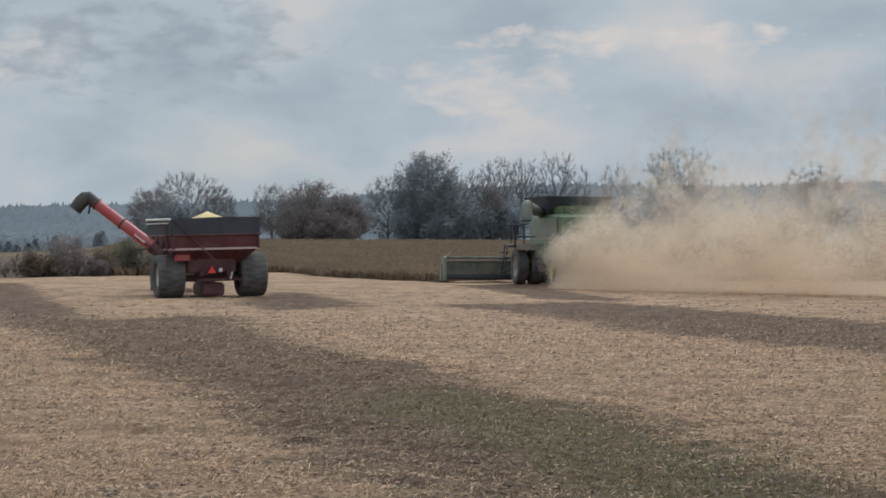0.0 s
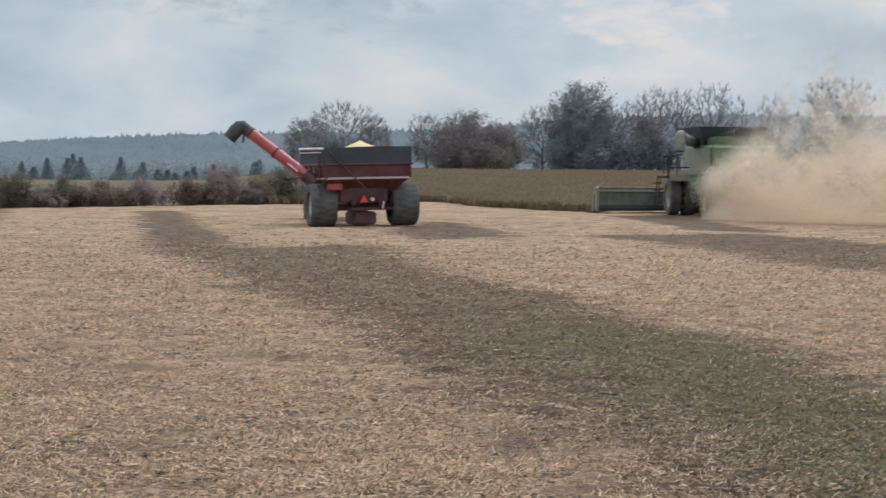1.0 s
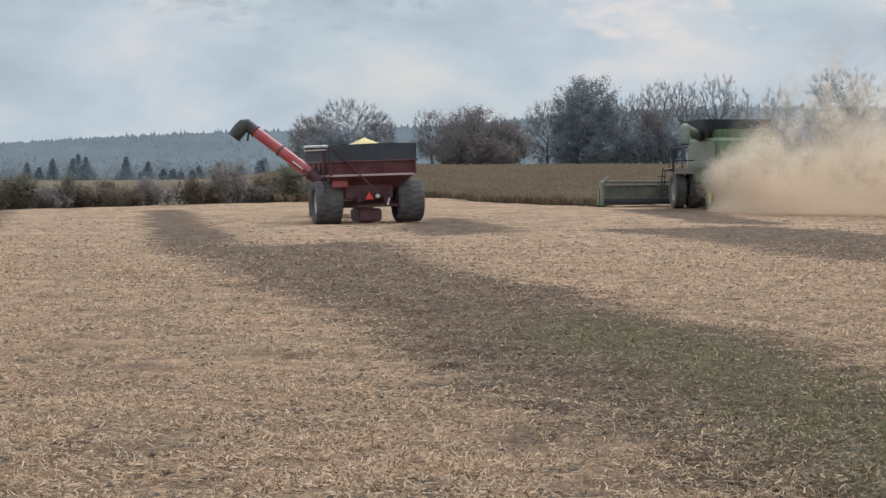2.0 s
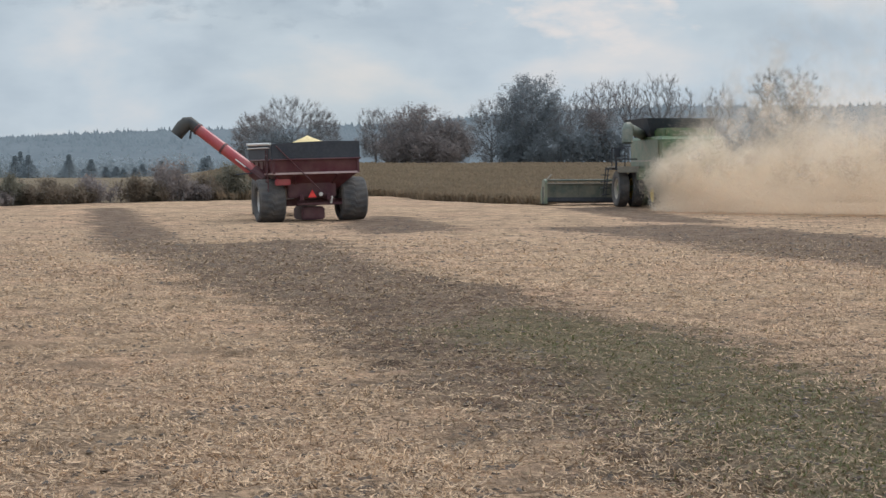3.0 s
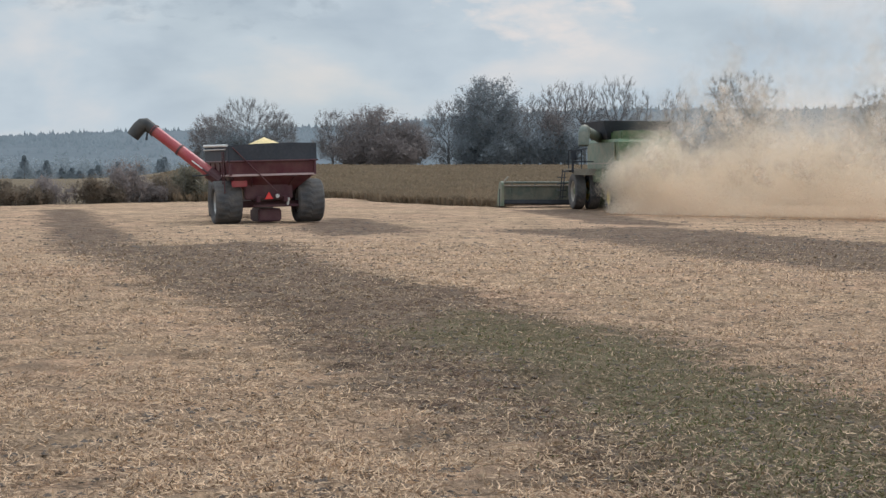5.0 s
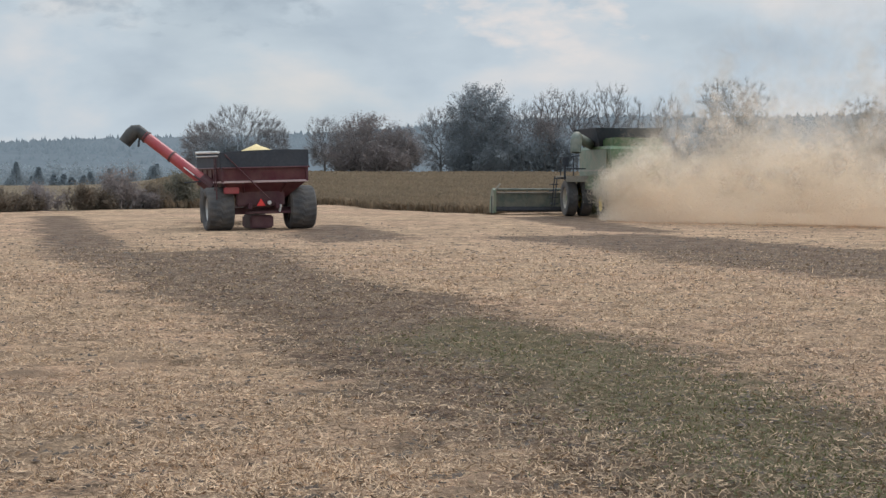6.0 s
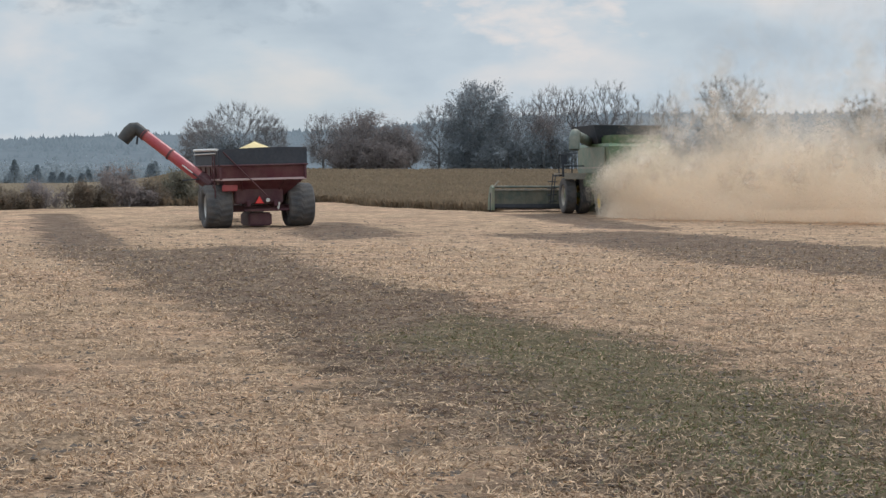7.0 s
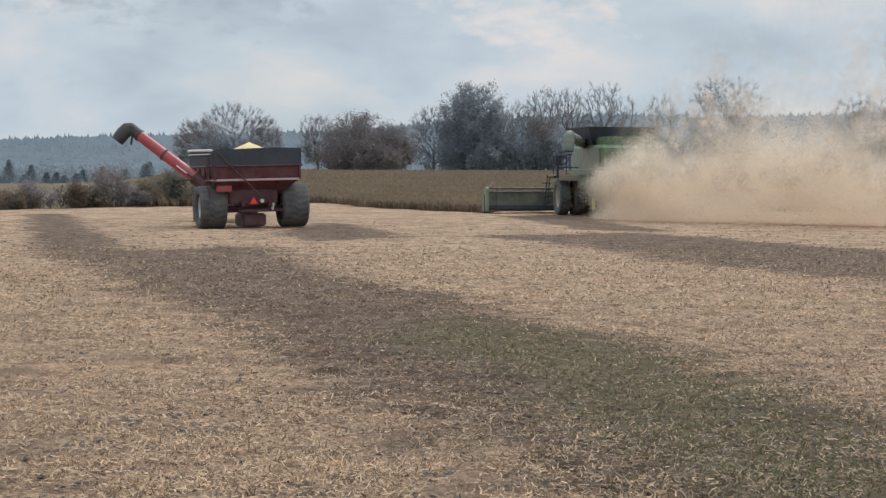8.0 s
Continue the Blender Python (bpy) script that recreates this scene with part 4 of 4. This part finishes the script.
    # added plate: its brighter red paints the light on the hopper's left slope
    part("lit_slope_plate", box(bmesh.new(), (-1.30, 0.35, 1.62), (0.62, 0.12, 0.26), 0.03), BRIGHT_RED, ob, "corner plate in brighter red for the lit hopper slope")
    # heap of beans
    heap = thing("bean_heap", "heap of pale yellow beans filling the cart", "grain", ob.matrix_world.copy())
    r = np.random.default_rng(4)
    n, k = 24, 30
    V, F = [], []
    for j in range(k + 1):
        for i in range(n + 1):
            u, v = -1.72 + 3.44 * i / n, 0.07 + (L - 0.14) * j / k
            cone = 3.47 - 0.44 * math.hypot(u - 0.15, (v - 2.2) * 0.8)
            V.append((u, v, max(cone, 2.72 + 0.03 * math.sin(3 * u + v)) + r.normal(0, 0.008)))
    for j in range(k):
        for i in range(n):
            a = j * (n + 1) + i
            F.append((a, a + 1, a + n + 2, a + n + 1))
    bed = sheet("bean_surface", V, F, BEANS)
    bed.parent = heap
    return ob


cart = grain_cart()


# ---- tractor ahead of the cart ----
def tractor():
    x0, y0 = -8.55, 89.3
    ob = thing("tractor", "green tractor with yellow rims pulling the grain cart", "tractor", pose(x0, y0, float(rise(y0)) + 0.02, 0, 0, 9))
    for x, y, dia, w in ((-1.15, 0, 1.85, 0.48), (1.15, 0, 1.85, 0.48), (-0.98, 2.9, 1.4, 0.42), (0.98, 2.9, 1.4, 0.42)):
        wheel(ob, x, y, dia, w, YELLOW, "yellow wheel rim")
    part("rear_axle", tube(bmesh.new(), (-1.3, 0, 0.9), (1.3, 0, 0.9), 0.14, n=10), GREEN, ob)
    part("front_axle", tube(bmesh.new(), (-1.0, 2.9, 0.68), (1.0, 2.9, 0.68), 0.1, n=10), GREEN, ob)
    part("chassis", box(bmesh.new(), (0, 1.5, 0.95), (0.6, 4.2, 0.5), 0.05), BLACK, ob)
    part("bonnet", box(bmesh.new(), (0, 2.45, 1.55), (0.85, 2.3, 0.75), 0.14), GREEN, ob)
    part("grille", box(bmesh.new(), (0, 3.63, 1.5), (0.7, 0.06, 0.6), 0.02), BLACK, ob)
    part("exhaust", tube(bmesh.new(), (0.5, 1.6, 1.7), (0.5, 1.6, 2.8), 0.06, n=10), BLACK, ob)
    cab = part("cab", box(bmesh.new(), (0, 0.35, 2.0), (1.45, 1.6, 1.4), 0.10), GLASS, ob, "dark glazed cab")
    for x in (-0.7, 0.7):
        for y in (-0.42, 1.1):
            part("pillar", tube(bmesh.new(), (x, y, 1.3), (x * 0.95, y, 2.7), 0.05, n=6), BLACK, cab)
    part("roof", box(bmesh.new(), (0, 0.35, 2.76), (1.55, 1.75, 0.18), 0.06), GREEN, ob)
    for s in (-1, 1):
        part("mudguard", box(bmesh.new(), (s * 0.95, 0.0, 1.92), (0.5, 1.3, 0.06), 0.02), GREEN, ob)
    part("drawbar", box(bmesh.new(), (0, -0.9, 0.5), (0.12, 1.3, 0.08), 0.01), BLACK, ob)
    return ob


tractor()


# ---- combine harvester ----
def combine():
    x0, y0 = 9.25, 102.6
    ob = thing("combine_harvester", "dusty green combine harvester cutting beans, half hidden in its dust", "combine", pose(x0, y0, float(rise(y0)), 0, 0, 10))
    for s in (-1, 1):
        wheel(ob, s * 2.15, 0, 1.85, 0.55, DUSTY, "dusty pale rim")
        wheel(ob, s * 1.40, 0, 1.85, 0.55, YELLOW, "yellow rim")
        wheel(ob, s * 1.35, -3.8, 1.35, 0.45, YELLOW, "yellow rim")
    part("front_axle", tube(bmesh.new(), (-2.3, 0, 0.92), (2.3, 0, 0.92), 0.16, n=10), GREEN, ob)
    part("rear_axle", tube(bmesh.new(), (-1.3, -3.8, 0.68), (1.3, -3.8, 0.68), 0.12, n=10), GREEN, ob)
    bm = loft(bmesh.new(), [(1.05, 0.85, -5.2, 0.3), (1.6, 1.45, -5.8, 0.4), (3.3, 1.5, -5.5, 0.4), (3.45, 1.4, -5.2, 0.3)], close_top=True)
    part("body", bm, GREEN, ob)
    for s in (-1, 1):
        panel = part("side_panel", box(bmesh.new(), (s * 1.53, -2.3, 2.65), (0.06, 5.2, 1.25), 0.05), PALE_GREEN, ob, "dusty pale green side panel")
        part("panel_stripe", box(bmesh.new(), (s * 1.57, -2.3, 2.28), (0.02, 4.9, 0.07), 0.005), DUSTY, panel, "pale dusty stripe")
        part("lower_shield", box(bmesh.new(), (s * 1.50, -2.2, 1.62), (0.06, 3.0, 0.55), 0.03), GREEN, ob)
    part("grain_tank", loft(bmesh.new(), [(3.44, 1.35, -2.9, 0.3), (3.7, 1.45, -3.1, 0.5), (4.35, 1.7, -3.4, 0.9), (4.36, 1.64, -3.3, 0.84), (3.75, 1.4, -3.0, 0.4)]), BLACK, ob, "black flared grain tank")
    part("engine_deck", box(bmesh.new(), (0, -4.1, 3.6), (2.5, 2.0, 0.5), 0.08), GREEN, ob)
    part("straw_hood", box(bmesh.new(), (0, -6.1, 2.0), (2.3, 1.0, 1.6), 0.12), GREEN, ob)
    cab = part("cab", loft(bmesh.new(), [(1.85, 0.72, 0.9, 2.2), (2.3, 0.78, 0.9, 2.5), (3.55, 0.75, 0.9, 2.3)], close_top=True), GLASS, ob, "dark glazed cab")
    part("cab_roof", box(bmesh.new(), (0, 1.6, 3.66), (1.7, 1.7, 0.22), 0.08), GREEN, ob)
    for x in (-0.76, 0.76):
        part("pillar", tube(bmesh.new(), (x, 0.95, 1.9), (x, 0.95, 3.6), 0.06, n=6), GREEN, cab)
    # platform, steps and hand rails on the near side
    part("platform", box(bmesh.new(), (-1.85, 1.5, 1.90), (1.1, 1.6, 0.08), 0.01), BLACK, ob)
    part("platform_edge", box(bmesh.new(), (-2.0, 0.75, 1.98), (1.3, 0.07, 0.10), 0.01), DUSTY, ob, "pale dusty platform edge")
    part("mudguard", box(bmesh.new(), (-1.80, -0.15, 1.99), (1.55, 1.75, 0.06), 0.02), DUSTY, ob, "pale dusty mudguard over the dual wheels")
    part("mudguard_lip", box(bmesh.new(), (-1.80, -1.06, 1.86), (1.55, 0.05, 0.30), 0.02), DUSTY, ob, "pale dusty mudguard lip")
    part("rear_post", box(bmesh.new(), (-2.62, -0.95, 2.20), (0.10, 0.10, 0.75), 0.015), BLACK, ob)
    part("rear_rail", tube(bmesh.new(), (-2.62, -0.95, 2.38), (-1.1, -0.95, 2.38), 0.035, n=6), BLACK, ob)
    for x in (-2.38, -1.7):
        part("rail_post", tube(bmesh.new(), (x, 0.9, 1.9), (x, 0.9, 2.95), 0.03, n=6), BLACK, ob)
    part("hand_rail", tube(bmesh.new(), (-2.38, 0.9, 2.95), (-1.7, 0.9, 2.95), 0.03, n=6), BLACK, ob)
    for i in range(4):
        part("step", box(bmesh.new(), (-2.55, 1.6, 0.6 + 0.33 * i), (0.35, 0.55, 0.05), 0.008), BLACK, ob)
    for y in (1.33, 1.87):
        part("step_rail", tube(bmesh.new(), (-2.6, y, 0.5), (-2.45, y, 2.0), 0.03, n=6), BLACK, ob)
    part("mirror_arm", tube(bmesh.new(), (-0.76, 2.2, 3.1), (-1.7, 2.4, 3.0), 0.025, n=6), BLACK, ob)
    part("mirror", box(bmesh.new(), (-1.75, 2.4, 2.75), (0.3, 0.08, 0.5), 0.02), BLACK, ob)
    # unloading auger swung part-way back
    root, end = Vector((-1.15, -0.9, 3.52)), Vector((-2.95, -4.9, 3.82))
    part("auger_turret", tube(bmesh.new(), (-1.15, -0.9, 2.9), (-1.15, -0.9, 3.8), 0.30, 0.26, n=14), GREEN, ob)
    part("auger_tube", tube(bmesh.new(), root, end, 0.24, 0.24, n=16), AUGER_GREEN, ob, "dusty green unloading auger tube")
    bm = bmesh.new()
    d = (end - root).normalized()
    pts = [end - d * 0.1, end + d * 0.28 + Vector((0, 0, 0.02)), end + d * 0.5 + Vector((0, 0, -0.22)), end + d * 0.58 + Vector((0, 0, -0.75))]
    pipe(bm, pts, [0.25, 0.27, 0.27, 0.255])
    part("auger_spout", bm, AUGER_GREEN, ob, "dusty green down-turned spout", smooth=True)
    # feeder house and header
    bm = loft(bmesh.new(), [(0.0, 0.62, 0.0, 0.9), (2.4, 0.62, 0.0, 0.75)], close_top=True)
    feeder = part("feeder_house", bm, GREEN, ob)
    feeder.location, feeder.rotation_euler = (0, 1.2, 1.55), (radians(-112), 0, 0)
    W = 5.4
    header = part("header", box(bmesh.new(), (0, 3.25, 0.78), (2 * W - 0.2, 0.10, 0.80), 0.02), HEADER_GREEN, ob, "grey-green header back sheet")
    part("header_floor", box(bmesh.new(), (0, 3.9, 0.26), (2 * W - 0.2, 1.5, 0.14), 0.02), BLACK, header)
    part("header_beam", box(bmesh.new(), (0, 3.18, 0.34), (2 * W - 0.2, 0.20, 0.20), 0.02), BLACK, header)
    part("top_tube", tube(bmesh.new(), (-W + 0.1, 3.2, 1.32), (W - 0.1, 3.2, 1.32), 0.065, n=10), HEADER_GREEN, header)
    part("back_ledge", box(bmesh.new(), (0, 3.17, 1.16), (2 * W - 0.3, 0.10, 0.05), 0.01), DUSTY, header, "dusty ledge")
    for i in range(9):
        part("upright", box(bmesh.new(), (-W + 0.6 + i * (2 * W - 1.2) / 8, 3.19, 0.80), (0.07, 0.08, 1.05), 0.01), HEADER_GREEN, header)
    for s in (-1, 1):
        bm = bmesh.new()
        prof = [(3.0, 0.12), (3.0, 1.28), (3.2, 1.40), (3.6, 1.34), (4.0, 0.75), (4.1, 0.12)]
        a = [bm.verts.new((s * W, y, z)) for y, z in prof]
        b = [bm.verts.new((s * (W - 0.14), y, z)) for y, z in prof]
        bm.faces.new(a)
        bm.faces.new(b[::-1])
        for i in range(len(prof)):
            bm.faces.new((a[i], b[i], b[(i + 1) % len(prof)], a[(i + 1) % len(prof)]))
        end_sheet = part("header_end", bm, PALE_GREEN, header, "pale dusty end shield")
        part("end_rod", tube(bmesh.new(), (s * (W + 0.10), 3.0, 0.08), (s * (W + 0.10), 3.0, 1.0), 0.025, n=6), BLACK, header)
        part("marker_arm", tube(bmesh.new(), (s * (W - 0.1), 3.1, 1.3), (s * (W - 0.35), 3.0, 1.62), 0.05, n=6), DUSTY, header)
    reel = part("reel", tube(bmesh.new(), (-W + 0.3, 4.2, 0.80), (W - 0.3, 4.2, 0.80), 0.07, n=8), BLACK, header)
    for i in range(6):
        a = 2 * math.pi * i / 6
        p = (4.2 + 0.42 * math.cos(a), 0.80 + 0.42 * math.sin(a))
        part("reel_bat", tube(bmesh.new(), (-W + 0.3, *p), (W - 0.3, *p), 0.03, n=6), BLACK, header)
    return ob


combine()


# ---- dust hanging behind the combine: fine specks in its thick heart, soft wisps round and above it ----
def soft_dust(name, low, high, thick=None):
    """Dust that lets light by: evenly by half, or fading out towards the rim of each wisp."""
    m = bpy.data.materials.new(name)
    m.use_nodes = True
    n, l = m.node_tree.nodes, m.node_tree.links
    n.clear()
    co, noise, colour = n.new("ShaderNodeTexCoord"), n.new("ShaderNodeTexNoise"), n.new("ShaderNodeMix")
    noise.inputs["Scale"].default_value, noise.inputs["Detail"].default_value = 0.5, 4
    l.new(co.outputs["Object"], noise.inputs["Vector"])
    colour.data_type = "RGBA"
    colour.inputs["A"].default_value, colour.inputs["B"].default_value = (*low, 1), (*high, 1)
    l.new(noise.outputs["Fac"], colour.inputs["Factor"])
    scatter_back, scatter_on, both = n.new("ShaderNodeBsdfDiffuse"), n.new("ShaderNodeBsdfTranslucent"), n.new("ShaderNodeMixShader")
    for b in (scatter_back, scatter_on):
        l.new(colour.outputs["Result"], b.inputs["Color"])
    both.inputs[0].default_value = 0.55
    l.new(scatter_back.outputs[0], both.inputs[1])
    l.new(scatter_on.outputs[0], both.inputs[2])
    clear, mix, out = n.new("ShaderNodeBsdfTransparent"), n.new("ShaderNodeMixShader"), n.new("ShaderNodeOutputMaterial")
    mix.inputs[0].default_value = 0.5
    if thick:
        at, amount = n.new("ShaderNodeAttribute"), n.new("ShaderNodeMath")
        at.attribute_name = "wisp_heart"
        amount.operation = "MULTIPLY"
        amount.inputs[1].default_value = thick
        l.new(at.outputs["Fac"], amount.inputs[0])
        l.new(amount.outputs[0], mix.inputs[0])
    l.new(clear.outputs[0], mix.inputs[1])
    l.new(both.outputs[0], mix.inputs[2])
    l.new(mix.outputs[0], out.inputs["Surface"])
    return m


DUST = soft_dust("airborne_dust", (0.935, 0.812, 0.665), (0.968, 0.862, 0.73))
WISP = soft_dust("thin_dust", (0.72, 0.63, 0.535), (0.79, 0.70, 0.60), 0.60)
DUST_END = 30.0


def dust_line(x):
    """Where the dust hangs in depth: trailing from the combine towards the near ground."""
    return np.maximum(96.5 - 0.85 * (x - 8), 82.5)


def dust_lumps(r):
    waves = [(r.normal(0, 1, 3) * k, r.uniform(0, 6.28), 1 / k ** 0.5) for k in (0.35, 0.35, 0.5, 0.5, 0.8, 0.8, 1.2, 1.2, 1.8, 1.8, 2.6, 2.6)]
    return lambda x, y, z: sum(w * np.sin(x * k[0] + (y - 95) * k[1] * 0.6 + z * k[2] * 1.2 + p) for k, p, w in waves)


def dust_front(x, y, z, gap):
    """0 ahead of the dust's sloping front, 1 well inside it."""
    edge = 7.5 + gap + 0.05 * z + 0.055 * z * z + 0.35 * np.sin(z * 2.1 + y * 0.4)
    f = np.clip((x - edge) / (0.9 + 0.52 * z), 0, 1)
    return f * f * (3 - 2 * f)


def choose(r, count, rule):
    """Places drawn from a density over length, depth and height."""
    got, have = [], 0
    while have < count:
        n = 400000
        x = np.where(r.uniform(0, 1, n) < 0.4, 6.9 + r.exponential(5.0, n), r.uniform(6.9, DUST_END, n))
        z = r.uniform(0, 11.5, n)
        y = dust_line(x) + r.normal(0, 1, n) * (1.5 + 0.06 * (x - 8))
        ok = (r.uniform(0, 1, n) < rule(x, y, z)) & (x < DUST_END)
        got.append(np.stack([x[ok], y[ok], z[ok]], -1))
        have += int(ok.sum())
    return np.concatenate(got)[:count]


def dust_cloud(count, size):
    r = np.random.default_rng(31)
    roll = dust_lumps(r)

    def heart(x, y, z):
        body = np.where(z < 2.8, 1.0, np.exp(-(z - 2.8) * 0.75))
        lump = np.clip(0.8 + 0.15 * roll(x, y, z), 0.2, 1.5) / 1.5
        return dust_front(x, y, z, 0.2) * body * lump * np.clip((11 - z) / 5, 0, 1)

    c = choose(r, count, heart)
    z = c[:, 2].copy()
    c[:, 2] += rise(c[:, 1]) + 0.02
    a, b = r.normal(0, 1, (count, 3)), r.normal(0, 1, (count, 3))
    size = (size * np.clip(1.12 - 0.11 * z, 0.36, 1.1))[:, None]
    a *= size / np.linalg.norm(a, axis=1, keepdims=True)
    b *= size / np.linalg.norm(b, axis=1, keepdims=True)
    V = np.stack([c + a, c - 0.5 * a + b * 0.86, c - 0.5 * a - b * 0.86], 1).reshape(-1, 3)
    return tagged(sheet("dust_cloud", V, np.arange(count * 3).reshape(-1, 3), DUST), "tan harvest dust billowing behind the combine", "dust", kind="stuff")


def dust_wisps(count, size):
    r = np.random.default_rng(33)
    roll = dust_lumps(r)
    i = np.arange(count)
    x, z = 7.0 + (DUST_END - 7.0) * ((0.5 + i * 0.7548776662) % 1), 1.4 + 9.3 * ((0.5 + i * 0.5698402910) % 1)
    y = dust_line(x) + r.normal(0, 1, count) * (1.2 + 0.04 * (x - 8))
    body = np.where(z < 3.4, 1.0, np.exp(-(z - 3.4) * 0.27)) * np.clip((11 - z) / 4, 0, 1)
    strong = dust_front(x, y, z, -0.2) * body * np.clip(0.8 + 0.16 * roll(x, y, z), 0.35, 1.2)
    ok = strong > 0.02
    strong, c = strong[ok], np.stack([x, y, rise(y) + 0.05 + z], -1)[ok]
    count = len(c)
    u, v = np.array((1, -0.5, 0)) + r.normal(0, 0.3, (count, 3)), np.array((0, 0, 1)) + r.normal(0, 0.3, (count, 3))
    u /= np.linalg.norm(u, axis=1, keepdims=True)
    v -= u * np.sum(u * v, axis=1, keepdims=True)
    v /= np.linalg.norm(v, axis=1, keepdims=True)
    s = size * r.uniform(0.65, 1.4, count)[:, None]
    n = 10
    rim = [c + s * (u * math.cos(2 * math.pi * i / n) + v * math.sin(2 * math.pi * i / n)) * r.uniform(0.8, 1.15, count)[:, None] for i in range(n)]
    V = np.stack([c + np.cross(u, v) * s * 0.35] + rim, 1).reshape(-1, 3)
    V[:, 2] = np.maximum(V[:, 2], rise(V[:, 1]) + 0.01)
    o = (np.arange(count) * (n + 1))[:, None, None]
    tri = np.stack([np.zeros(n, int), 1 + np.arange(n), 1 + (np.arange(n) + 1) % n], -1)[None]
    ob = sheet("dust_wisps", V, (o + tri).reshape(-1, 3), WISP)
    at = ob.data.attributes.new("wisp_heart", "FLOAT", "POINT")
    heart = np.zeros((count, n + 1), np.float32)
    heart[:, 0] = strong
    at.data.foreach_set("value", heart.ravel())
    return tagged(ob, "thin tan dust drifting up from the harvest", "dust", kind="stuff")


dust_cloud(1150000, 0.0268)
dust_wisps(1000, 0.52)
